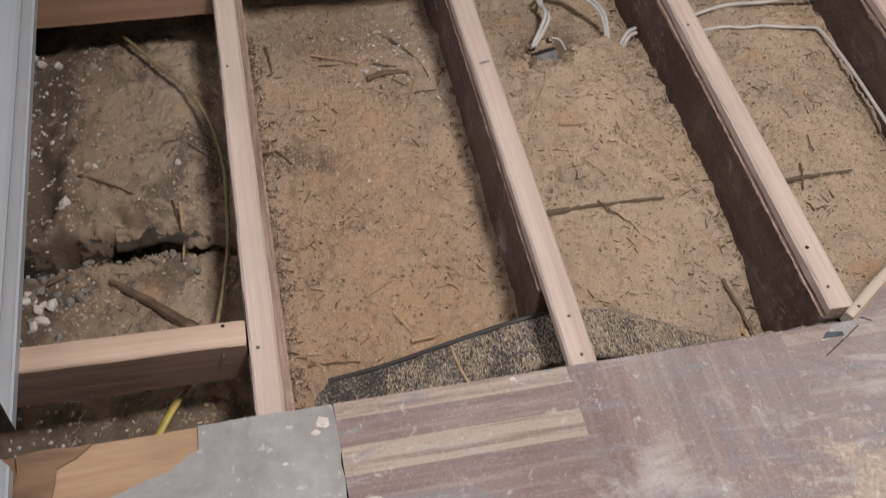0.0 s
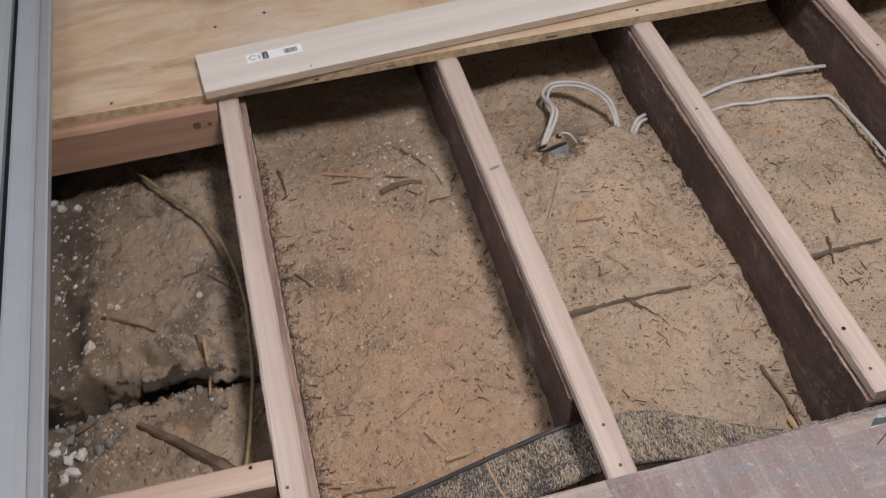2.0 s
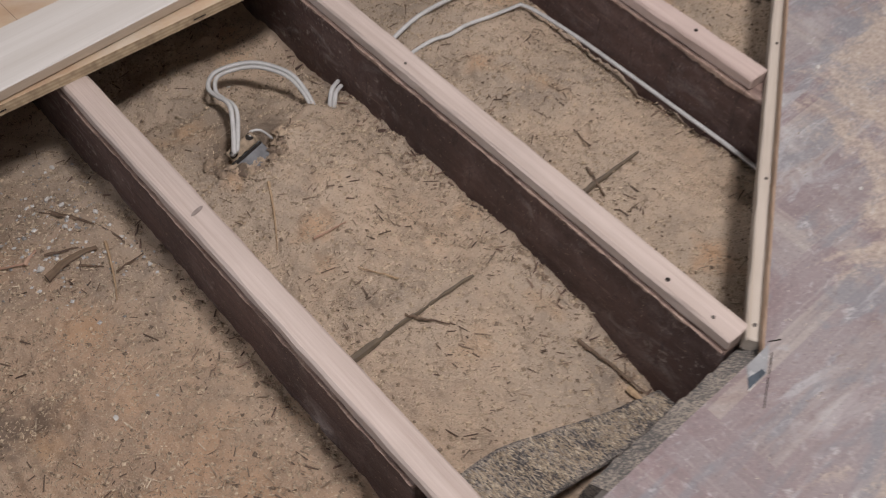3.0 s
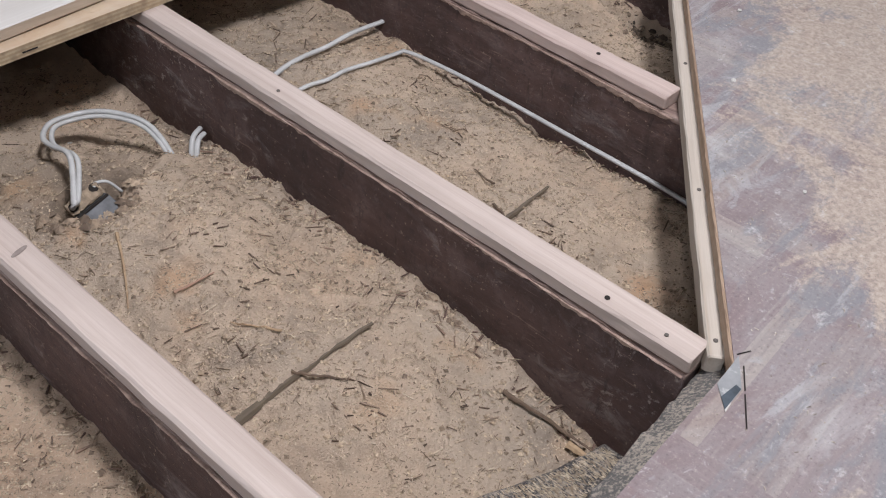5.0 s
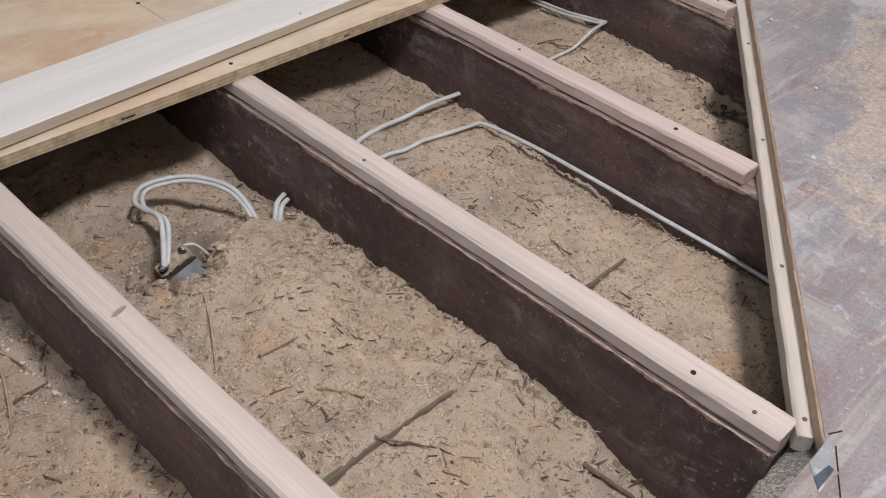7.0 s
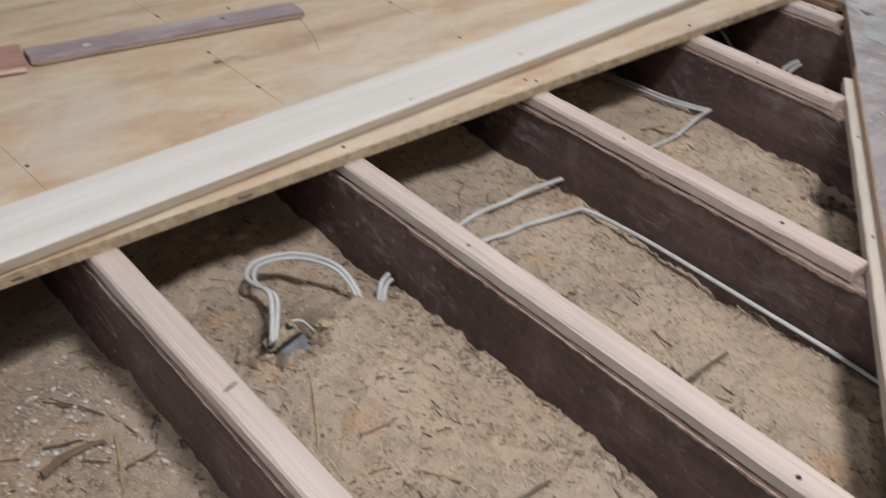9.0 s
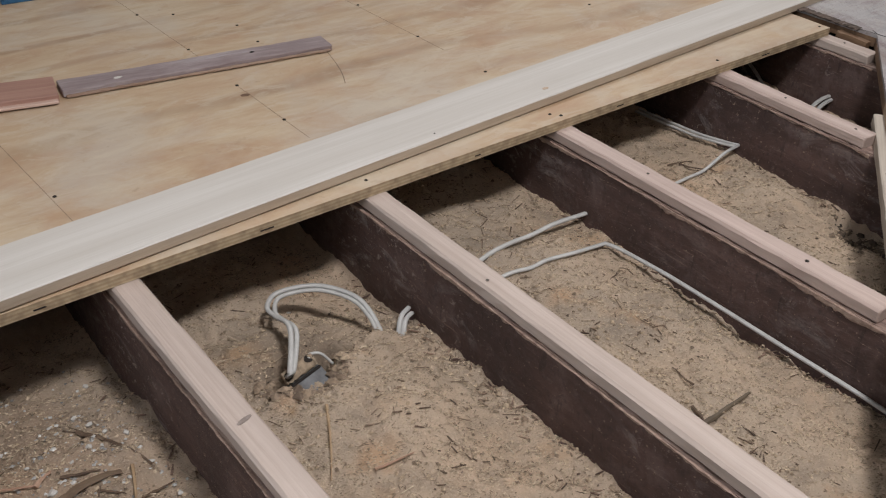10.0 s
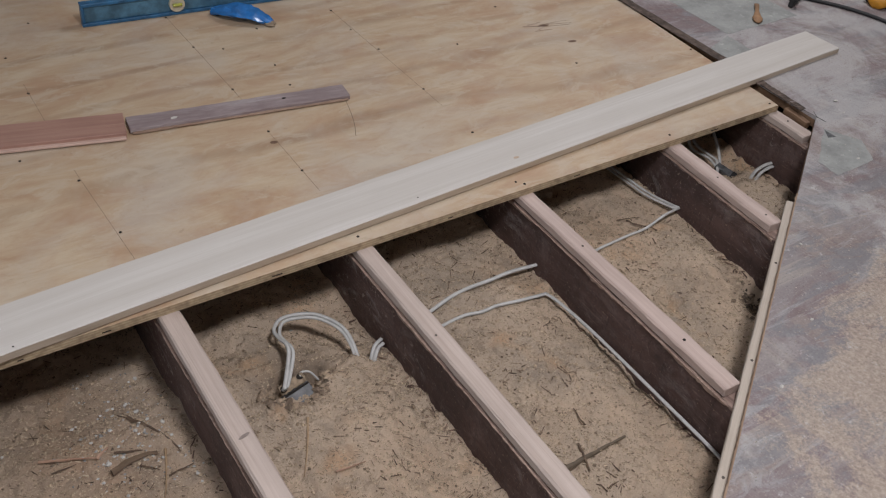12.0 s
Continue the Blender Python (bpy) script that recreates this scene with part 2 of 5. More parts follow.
def plywood_material():
    n = Nodes("plywood_face", 0.55)
    warp = n.noise(1.6, 3, 0.5)
    v = n.map((1.1, 2.6, 1.0), (0, 0, 0.03))
    w = n.wave(0.75, 13.0, 4, 0.55, v, "Y")
    g = n.noise(1.0, 5, 0.6, 0.4, n.map((3, 90, 90)))
    flame = n.noise(2.4, 6, 0.58, 1.9, n.map((0.9, 2.4, 1)))
    c = n.ramp(flame, (0.32, (0.41, 0.275, 0.175)), (0.43, (0.47, 0.345, 0.225)), (0.52, (0.51, 0.395, 0.27)), (0.63, (0.55, 0.45, 0.32)))
    c = n.mix(n.math("MULTIPLY", n.ramp(w, (0.0, 1.0), (0.13, 0.0)), n.ramp(warp, (0.36, 0.1), (0.56, 0.6))), c, (0.27, 0.165, 0.095))
    c = n.mix(n.ramp(g, (0.3, 0.25), (0.50, 0.0)), c, (0.36, 0.235, 0.145))
    blush = n.noise(4.0, 6, 0.66, 1.4, n.map((1.0, 1.6, 1)))
    c = n.mix(n.ramp(blush, (0.51, 0.0), (0.66, 0.55)), c, (0.43, 0.275, 0.175))
    dust = n.noise(3.0, 6, 0.66, 0.4)
    c = n.mix(n.ramp(dust, (0.47, 0.0), (0.66, 0.6)), c, (0.50, 0.45, 0.385))
    c = n.mix(n.ramp(n.noise(24, 4, 0.6, 0.6, n.map((0.7, 1.6, 1))), (0.64, 0.0), (0.76, 0.3)), c, (0.22, 0.14, 0.09))
    mottle = n.noise(11, 6, 0.68, 0.9, n.map((0.8, 1.7, 1)))
    c = n.mix(n.ramp(mottle, (0.52, 0.0), (0.64, 0.35)), c, (0.43, 0.28, 0.18))
    c = n.mix(n.ramp(mottle, (0.38, 0.5), (0.47, 0.0)), c, (0.55, 0.475, 0.37))
    grime = n.noise(55, 5, 0.7, 0.3)
    c = n.mix(n.ramp(grime, (0.62, 0.0), (0.74, 0.3)), c, (0.21, 0.14, 0.095))
    streak = n.noise(1.0, 6, 0.7, 1.0, n.map((5, 42, 5)))
    c = n.mix(n.ramp(streak, (0.62, 0.0), (0.76, 0.2)), c, (0.24, 0.15, 0.09))
    c = n.mix(n.ramp(streak, (0.30, 0.2), (0.42, 0.0)), c, (0.55, 0.47, 0.37))
    n.bump(g, 0.25, 0.0008)
    return n.color(c)


def plywood_edge_material():
    n = Nodes("plywood_edge", 0.8)
    sep = n.add("ShaderNodeSeparateXYZ")
    n.join(n.vec, sep.inputs[0])
    ply = n.math("FRACT", n.math("MULTIPLY", sep.outputs[2], 170.0))
    c = n.ramp(ply, (0.42, (0.52, 0.415, 0.275)), (0.58, (0.43, 0.32, 0.20)))
    c = n.mix(n.ramp(n.noise(60, 4), (0.4, 0.0), (0.65, 0.6)), c, (0.20, 0.14, 0.09))
    n.bump(n.noise(200, 3), 0.5, 0.001)
    return n.color(c)


def parquet_material(lengthwise):
    """Worn reddish strips under sanding dust; the dust lies thickest away from the cut edge."""
    n = Nodes("worn_parquet_" + ("x" if lengthwise else "y"), 0.7)
    info = n.add("ShaderNodeObjectInfo").outputs["Random"]
    isl = n.island()
    r = n.math("FRACT", n.math("ADD", info, isl))
    s = (4, 90, 60) if lengthwise else (90, 4, 60)
    g = n.noise(1.0, 4, 0.6, 0.4, n.map(s))
    tone = n.ramp(r, (0.0, (0.165, 0.088, 0.086)), (0.25, (0.225, 0.140, 0.132)), (0.48, (0.195, 0.142, 0.138)), (0.62, (0.36, 0.285, 0.225)), (0.78, (0.235, 0.165, 0.15)), (0.88, (0.40, 0.325, 0.255)), (1.0, (0.43, 0.36, 0.29)))
    c = n.mix(n.ramp(g, (0.36, 0.75), (0.52, 0.0)), tone, (0.145, 0.085, 0.078))
    c = n.mix(n.ramp(g, (0.54, 0.0), (0.66, 0.5)), c, (0.37, 0.31, 0.265))
    sep = n.add("ShaderNodeSeparateXYZ")
    n.join(n.vec, sep.inputs[0])
    # distance beyond the slanting cut edge
    far = n.math("SUBTRACT", n.math("MULTIPLY", sep.outputs[0], 0.55), n.math("MULTIPLY", sep.outputs[1], 0.835))
    far = n.math("SUBTRACT", far, 1.512)
    open_x = n.math("ADD", n.math("MULTIPLY", sep.outputs[0], 1.4), n.math("MULTIPLY", n.noise(5.0, 4), 0.5))
    cover = n.ramp(n.math("MULTIPLY", open_x, 0.5), (0.30, 0.25), (0.80, 0.66))
    tint = n.ramp(n.noise(4.2, 6, 0.7, 0.8), (0.36, (0.175, 0.135, 0.138)), (0.48, (0.230, 0.198, 0.204)), (0.58, (0.290, 0.278, 0.282)))
    c = n.mix(cover, c, tint)
    reach = n.math("MINIMUM", n.math("MAXIMUM", far, -0.1), 0.28)
    # blue-grey smears, drawn out by sweeping away from the cut
    sweep = n.map((2.6, 9.0, 1), (0, 0, 0.95))
    blue = n.noise(1.0, 7, 0.66, 1.6, sweep)
    c = n.mix(n.ramp(n.math("ADD", blue, n.math("MULTIPLY", n.math("MAXIMUM", reach, 0.0), 0.22)), (0.52, 0.0), (0.60, 0.8)), c, (0.205, 0.205, 0.218))
    c = n.mix(n.ramp(n.noise(1.0, 7, 0.68, 1.8, n.map((3.0, 15.0, 1), (0, 0, 0.85))), (0.56, 0.0), (0.63, 0.6)), c, (0.37, 0.365, 0.37))
    # peach-coloured sawdust in ragged drifts, thicker away from the cut
    drift = n.noise(4.4, 11, 0.68, 1.1, n.map((0.85, 1.35, 1), (0, 0, 0.95)))
    drift = n.math("ADD", drift, n.math("SUBTRACT", n.math("MULTIPLY", reach, 1.05), 0.070))
    drift = n.math("SUBTRACT", drift, n.math("MULTIPLY", n.math("MAXIMUM", n.math("SUBTRACT", sep.outputs[0], 1.5), 0.0), 0.3))
    grain = n.noise(150, 5, 0.75)
    edge = n.math("ADD", drift, n.math("MULTIPLY", n.math("SUBTRACT", grain, 0.5), 0.24))
    dust = n.mix(n.ramp(grain, (0.40, 0.0), (0.62, 1.0)), (0.31, 0.25, 0.20), (0.48, 0.40, 0.33))
    c = n.mix(n.ramp(edge, (0.555, 0.0), (0.645, 0.85)), c, dust)
    # chalky white dust, thicker to the east
    chalk = n.noise(3.6, 8, 0.72, 0.7, n.map((1, 1, 1), (0, 0, 1.3)))
    chalk = n.math("ADD", chalk, n.math("MULTIPLY", n.math("MINIMUM", n.math("MAXIMUM", n.math("SUBTRACT", sep.outputs[0], 1.35), 0.0), 0.9), 0.16))
    c = n.mix(n.ramp(chalk, (0.56, 0.0), (0.70, 0.7)), c, (0.47, 0.46, 0.455))
    speck = n.noise(230, 4, 0.7, 0.0)
    c = n.mix(n.ramp(speck, (0.56, 0.0), (0.70, 0.45)), c, (0.46, 0.41, 0.36))
    c = n.mix(n.ramp(speck, (0.30, 0.6), (0.44, 0.0)), c, (0.11, 0.088, 0.088))
    white = n.noise(42, 7, 0.76, 0.4)
    c = n.mix(n.ramp(white, (0.58, 0.0), (0.70, 0.6)), c, (0.60, 0.58, 0.57))
    n.bump(n.math("ADD", n.math("MULTIPLY", speck, 0.6), drift), 0.7, 0.0025)
    return n.color(c)


def island_material(name, *stops, rough=0.9):
    n = Nodes(name, rough)
    c = n.ramp(n.island(), *stops)
    c = n.mix(n.ramp(n.noise(180, 3), (0.35, 0.5), (0.6, 0.0)), c, tuple(v * 0.5 for v in stops[0][1]))
    return n.color(c)


def belt_material(name, start, base):
    n = Nodes(name, 0.85)
    d = n.noise(330, 5, 0.72, 0.0, n.map((1, 0.75, 1)))
    p = n.noise(16, 4, 0.6)
    f = n.math("ADD", d, n.math("MULTIPLY", p, 0.35))
    c = n.mix(n.ramp(f, (start, 0.0), (start + 0.13, 0.75)), base, (0.44, 0.38, 0.31))
    n.bump(f, 0.7, 0.003)
    return n.color(c)


def concrete_material(name, c0, c1):
    n = Nodes(name, 0.85)
    c = n.ramp(n.noise(14, 6, 0.7), (0.3, c0), (0.7, c1))
    c = n.mix(n.ramp(n.noise(55, 4, 0.6), (0.62, 0.0), (0.72, 0.5)), c, (0.66, 0.65, 0.63))
    c = n.mix(n.ramp(n.noise(28, 5, 0.7, 0.5), (0.58, 0.0), (0.72, 0.5)), c, (0.16, 0.15, 0.15))
    n.bump(n.noise(120, 4), 0.4, 0.0015)
    return n.color(c)


SOIL = soil_material()
JOIST = joist_material()
PLY, PLY_EDGE = plywood_material(), plywood_edge_material()
PARQ_X, PARQ_Y = parquet_material(True), parquet_material(False)
NAILER = wood("new_pine_nailer", (0.58, 0.50, 0.45), (0.52, 0.435, 0.385), (0.39, 0.31, 0.265), stain=0.2, ring=0.9, relief=0.7)
NAILER_PINK = wood("pinkish_pine_nailer", (0.59, 0.488, 0.44), (0.53, 0.422, 0.375), (0.39, 0.295, 0.255), stain=0.2, ring=0.9, relief=0.7)
BLOCKING = wood("pine_blocking", (0.47, 0.315, 0.225), (0.40, 0.255, 0.175), (0.28, 0.16, 0.105), stain=0.25, ring=0.9)
BATTEN = wood("yellowish_batten", (0.54, 0.485, 0.42), (0.48, 0.425, 0.36), (0.36, 0.295, 0.23), stain=0.25)
PLANK = wood("whitish_primed_board", (0.65, 0.625, 0.59), (0.60, 0.575, 0.535), (0.50, 0.465, 0.42), along=1.4, across=45, stain=0.06, ring=0.5)
PLANK_SIDE = wood("raw_board_edge", (0.56, 0.48, 0.39), (0.49, 0.405, 0.315), (0.36, 0.28, 0.205), along=3, stain=0.15)
RED = wood("red_hardwood", (0.43, 0.27, 0.21), (0.37, 0.215, 0.165), (0.26, 0.14, 0.11), stain=0.2)
RED_PALE = wood("pale_red_tongue", (0.66, 0.50, 0.42), (0.57, 0.41, 0.34), (0.40, 0.25, 0.20), stain=0.2)
LATH = wood("greyed_lath", (0.44, 0.40, 0.40), (0.30, 0.245, 0.245), (0.19, 0.14, 0.14), along=6, across=30, stain=0.25)
LATH_SPLIT = wood("split_lath_underside", (0.42, 0.31, 0.235), (0.34, 0.235, 0.17), (0.20, 0.125, 0.09), stain=0.3)
SPLINT = wood("splintered_old_wood", (0.46, 0.35, 0.29), (0.29, 0.205, 0.17), (0.12, 0.078, 0.068), along=5, across=60, stain=0.4, relief=0.8)
CHIPPED = wood("ragged_bare_wood", (0.50, 0.385, 0.31), (0.35, 0.25, 0.20), (0.17, 0.11, 0.09), along=9, across=70, stain=0.35, relief=0.9)
UNDER = wood("raw_brown_edge", (0.26, 0.165, 0.10), (0.20, 0.12, 0.07), (0.11, 0.065, 0.04), along=9)
TWIG = wood("dry_twig", (0.20, 0.14, 0.09), (0.13, 0.085, 0.055), (0.06, 0.04, 0.028), along=12)
CRACK_DARK = wood("dark_crack_wall", (0.17, 0.13, 0.085), (0.125, 0.095, 0.063), (0.075, 0.055, 0.038), along=30)
CHIP = wood("pale_split_wood", (0.50, 0.37, 0.23), (0.40, 0.28, 0.165), (0.25, 0.16, 0.09), along=12)
TAN = wood("torn_plywood_underlay", (0.42, 0.295, 0.19), (0.36, 0.24, 0.15), (0.26, 0.16, 0.095), along=5, stain=0.35)
BELT = belt_material("dusty_black_rubber", 0.635, (0.050, 0.046, 0.046))
BELT_GREY = belt_material("sawdust_on_grey", 0.63, (0.11, 0.105, 0.10))
LEVEL_GREY = concrete_material("grey_levelling_paint", (0.19, 0.195, 0.20), (0.34, 0.345, 0.345))
WORN = concrete_material("pale_worn_filler", (0.215, 0.225, 0.215), (0.39, 0.40, 0.385))
FOOTING = concrete_material("dusty_dark_footing", (0.10, 0.09, 0.08), (0.20, 0.18, 0.155))
TAR = plain("old_black_glue", (0.16, 0.118, 0.095), 0.9, vary=0.35, scale=60, relief=0.8)
PVC = plain("white_coated_metal", (0.315, 0.355, 0.39), 0.32, vary=0.03, scale=12, relief=0.02)
PVC_GREY = plain("grey_shaded_channel", (0.29, 0.31, 0.335), 0.4, vary=0.05, scale=14, relief=0.03)
# near-black strip for the groove between the sill's rails, its dark in the colour
GAP_DARK = plain("black_gap", (0.012, 0.012, 0.014), 0.5, vary=0.1)
CABLE = plain("pale_grey_sheath", (0.56, 0.56, 0.545), 0.5, vary=0.1, scale=50, relief=0.1)
CABLE_Y = plain("dirty_yellow_sheath", (0.34, 0.265, 0.145), 0.6, vary=0.2, scale=60)
CABLE_BRIGHT = plain("yellow_sheath", (0.52, 0.42, 0.10), 0.5, vary=0.12, scale=60)
BOX_GREY = plain("grey_dusty_plastic", (0.165, 0.17, 0.18), 0.5, vary=0.32, scale=60, relief=0.4)
BLUE_GREY = plain("dark_blue_grey_filler", (0.075, 0.095, 0.115), 0.8, vary=0.25, scale=80, relief=0.5)
CARDBOARD = plain("sand_covered_lid", (0.39, 0.305, 0.215), 0.95, vary=0.25, scale=110, relief=0.8)
STEEL = plain("screw_steel", (0.15, 0.13, 0.115), 0.65, 0.4)
HOLE = plain("dark_recess", (0.018, 0.013, 0.010), 0.9)
KNOT = wood("knot_wood", (0.21, 0.13, 0.085), (0.15, 0.088, 0.055), (0.09, 0.05, 0.032), along=30)
PENCIL = plain("pencil_grey", (0.28, 0.205, 0.145), 0.8)
PAPER = plain("white_paper", (0.78, 0.80, 0.81), 0.5, vary=0.04)
INK = plain("black_ink", (0.03, 0.03, 0.035), 0.6)
TEAL = plain("teal_ink", (0.32, 0.44, 0.44), 0.6)
BLUE = plain("scratched_blue_enamel", (0.035, 0.16, 0.33), 0.4, vary=0.25, scale=45, relief=0.2)
BLUE_PALE = plain("dusty_blue_web", (0.10, 0.24, 0.36), 0.55, vary=0.3, scale=30)
BLUE_BRIGHT = plain("bright_blue_plastic", (0.04, 0.22, 0.62), 0.25, vary=0.2, scale=25)
CREAM = plain("cream_vial_housing", (0.66, 0.60, 0.46), 0.4)
VIAL = plain("yellow_green_vial", (0.50, 0.52, 0.10), 0.15)
ORANGE = plain("orange_plastic", (0.70, 0.32, 0.03), 0.4, vary=0.15)
BLACK = plain("black_rubber", (0.022, 0.022, 0.024), 0.6)
STONE = plain("white_plaster_lump", (0.64, 0.615, 0.575), 0.9, vary=0.15, scale=90, relief=0.6)
STONE_GREY = plain("grey_concrete_lump", (0.25, 0.236, 0.218), 0.9, vary=0.2, scale=90, relief=0.6)
WALL = plain("white_wall_paint", (0.43, 0.425, 0.42), 0.8, vary=0.04, scale=3)
LEAF = plain("dry_brown_leaf", (0.40, 0.23, 0.12), 0.7, vary=0.2)

# ---- mesh helpers ----


def thing(name, label, category, group="", kind="", m=None):
    ob = tagged(new(name), label, category, group, kind)
    ob.empty_display_size = 0.05
    if m:
        ob.matrix_world = m
    return ob


def part(name, bm, material, parent=None, label="", m=None, smooth=False):
    mesh = bpy.data.meshes.new(name)
    bm.to_mesh(mesh)
    bm.free()
    for mt in (material if isinstance(material, (list, tuple)) else (material,)):
        mesh.materials.append(mt)
    if smooth:
        mesh.polygons.foreach_set("use_smooth", [True] * len(mesh.polygons))
    ob = new(name, mesh)
    if parent:
        ob.parent = parent
    if m:
        ob.matrix_basis = m
    if label:
        ob["label"] = label
    return ob


def loft(bm, rings, caps=True, closed=True):
    """Faces between equal rings of points, with end caps."""
    vs = [[bm.verts.new(p) for p in ring] for ring in rings]
    k = len(vs[0])
    for a, b in zip(vs, vs[1:]):
        for i in range(k if closed else k - 1):
            j = (i + 1) % k
            bm.faces.new((a[i], a[j], b[j], b[i]))
    if caps and closed:
        bm.faces.new(vs[0][::-1])
        bm.faces.new(vs[-1])
    bmesh.ops.recalc_face_normals(bm, faces=bm.faces)
    return bm


def bar(length, w, h, ch=0.002, segs=1, jit=0.0, seed=0):
    """A squared timber along local x, its top at z = 0, with eased and slightly uneven edges."""
    rng = random.Random(seed)
    prof = [(-w / 2 + ch, 0), (w / 2 - ch, 0), (w / 2, -ch), (w / 2, -h + ch), (w / 2 - ch, -h), (-w / 2 + ch, -h), (-w / 2, -h + ch), (-w / 2, -ch)]
    rings = []
    for i in range(segs + 1):
        x = length * i / segs
        rings.append([(x + (rng.uniform(-jit, jit) if 0 < i < segs else 0), y + rng.uniform(-jit, jit), z + rng.uniform(-jit, jit)) for y, z in prof])
    e = min(ch, 0.002)
    first = [(-0.0, y * (1 - e / w * 2), z * (1 - e / h) - e / 2) for y, z in prof]
    last = [(length, y * (1 - e / w * 2), z * (1 - e / h) - e / 2) for y, z in prof]
    rings[0] = [(e, p[1], p[2]) for p in rings[0]]
    rings[-1] = [(length - e, p[1], p[2]) for p in rings[-1]]
    return loft(bmesh.new(), [first, *rings, last])


def along(p, q, z=None):
    """The pose with its origin at p and local x towards q."""
    d = Vector(q) - Vector(p)
    return Matrix.Translation(p) @ d.to_track_quat("X", "Z").to_matrix().to_4x4()


def span(p, q):
    return (Vector(q) - Vector(p)).length


def clip(poly, a, b, c):
    """The part of a convex polygon where a*x + b*y <= c."""
    out = []
    for (x0, y0), (x1, y1) in zip(poly, poly[1:] + poly[:1]):
        d0, d1 = a * x0 + b * y0 - c, a * x1 + b * y1 - c
        if d0 <= 0:
            out.append((x0, y0))
        if d0 * d1 < 0:
            k = d0 / (d0 - d1)
            out.append((x0 + k * (x1 - x0), y0 + k * (y1 - y0)))
    return out


def prism(bm, poly, z0, z1, ease=0.0):
    """A flat piece over a convex outline, counter-clockwise, with its top edge eased."""
    cx, cy = sum(p[0] for p in poly) / len(poly), sum(p[1] for p in poly) / len(poly)
    rings = [[(x, y, z0) for x, y in poly]]
    if ease:
        rings.append([(x, y, z1 - ease) for x, y in poly])
        inset = []
        for x, y in poly:
            d = math.hypot(cx - x, cy - y) or 1
            inset.append((x + (cx - x) / d * ease, y + (cy - y) / d * ease, z1))
        rings.append(inset)
    else:
        rings.append([(x, y, z1) for x, y in poly])
    return loft(bm, rings)


def size_of(poly):
    return abs(sum(x0 * y1 - x1 * y0 for (x0, y0), (x1, y1) in zip(poly, poly[1:] + poly[:1]))) / 2


def tube(points, r, sides=8, steps=6, flat=1.0):
    """A smooth cable through the points; flat below 1 presses it into an oval."""
    pts = [Vector(p) for p in points]
    ext = [2 * pts[0] - pts[1], *pts, 2 * pts[-1] - pts[-2]]
    line = []
    for i in range(1, len(ext) - 2):
        a, b, c, d = ext[i - 1:i + 3]
        for s in range(steps):
            t = s / steps
            line.append(0.5 * (2 * b + (c - a) * t + (2 * a - 5 * b + 4 * c - d) * t * t + (3 * b - a - 3 * c + d) * t ** 3))
    line.append(pts[-1])
    rings = []
    for i, p in enumerate(line):
        d = (line[min(i + 1, len(line) - 1)] - line[max(i - 1, 0)]).normalized()
        side = d.cross(Vector((0, 0, 1)))
        side = side.normalized() if side.length > 0.05 else Vector((1, 0, 0))
        up = side.cross(d)
        rings.append([p + side * (r * math.cos(k * math.tau / sides)) + up * (r * flat * math.sin(k * math.tau / sides)) for k in range(sides)])
    return loft(bmesh.new(), rings)


def disc(r, h, sides=10, dish=0.0, rx=1.0):
    """A low round button on z = 0, with its top dished or domed."""
    rings = [[(rx * r * math.cos(a), r * math.sin(a), 0) for a in np.arange(sides) * math.tau / sides],
             [(rx * r * 0.96 * math.cos(a), r * 0.96 * math.sin(a), h) for a in np.arange(sides) * math.tau / sides],
             [(rx * r * 0.45 * math.cos(a), r * 0.45 * math.sin(a), h - dish) for a in np.arange(sides) * math.tau / sides]]
    return loft(bmesh.new(), rings)


def lump(r, seed, squash=0.6, rough=0.35, sub=1):
    """An angular broken lump."""
    rng = random.Random(seed)
    bm = bmesh.new()
    bmesh.ops.create_icosphere(bm, subdivisions=sub, radius=r)
    sx, sy = rng.uniform(0.8, 1.35), rng.uniform(0.65, 1.0)
    for v in bm.verts:
        k = 1 + rng.uniform(-rough, rough)
        v.co = Vector((v.co.x * k * sx, v.co.y * k * sy, v.co.z * k * squash))
    return bm


TABLES = {}


def value_noise(x, y, scale, seed):
    """Smooth lattice noise of -1 to 1 on arrays."""
    if seed not in TABLES:
        TABLES[seed] = np.random.RandomState(seed).uniform(-1, 1, (256, 256))
    tab = TABLES[seed]
    u, v = np.asarray(x) / scale + 71.3, np.asarray(y) / scale + 53.7
    i, j = np.floor(u).astype(int), np.floor(v).astype(int)
    fu, fv = u - i, v - j
    fu, fv = fu * fu * (3 - 2 * fu), fv * fv * (3 - 2 * fv)
    a, b = tab[i % 256, j % 256], tab[(i + 1) % 256, j % 256]
    c, d = tab[i % 256, (j + 1) % 256], tab[(i + 1) % 256, (j + 1) % 256]
    return (a * (1 - fu) + b * fu) * (1 - fv) + (c * (1 - fu) + d * fu) * fv


# ---- plan ----
FLOOR = 0.022                      # top of the parquet; nailer tops are z = 0
EDGE_Y = -1.288                    # straight cut edge of the old floor
D0, D1 = (0.785, -1.295), (2.082, -0.443)   # slanting cut edge
DX, DY = (D1[0] - D0[0]), (D1[1] - D0[1])
DL = math.hypot(DX, DY)
DN = (DY / DL, -DX / DL)           # points from the pit out over the floor
DC = DN[0] * D0[0] + DN[1] * D0[1]
EAST = 2.083
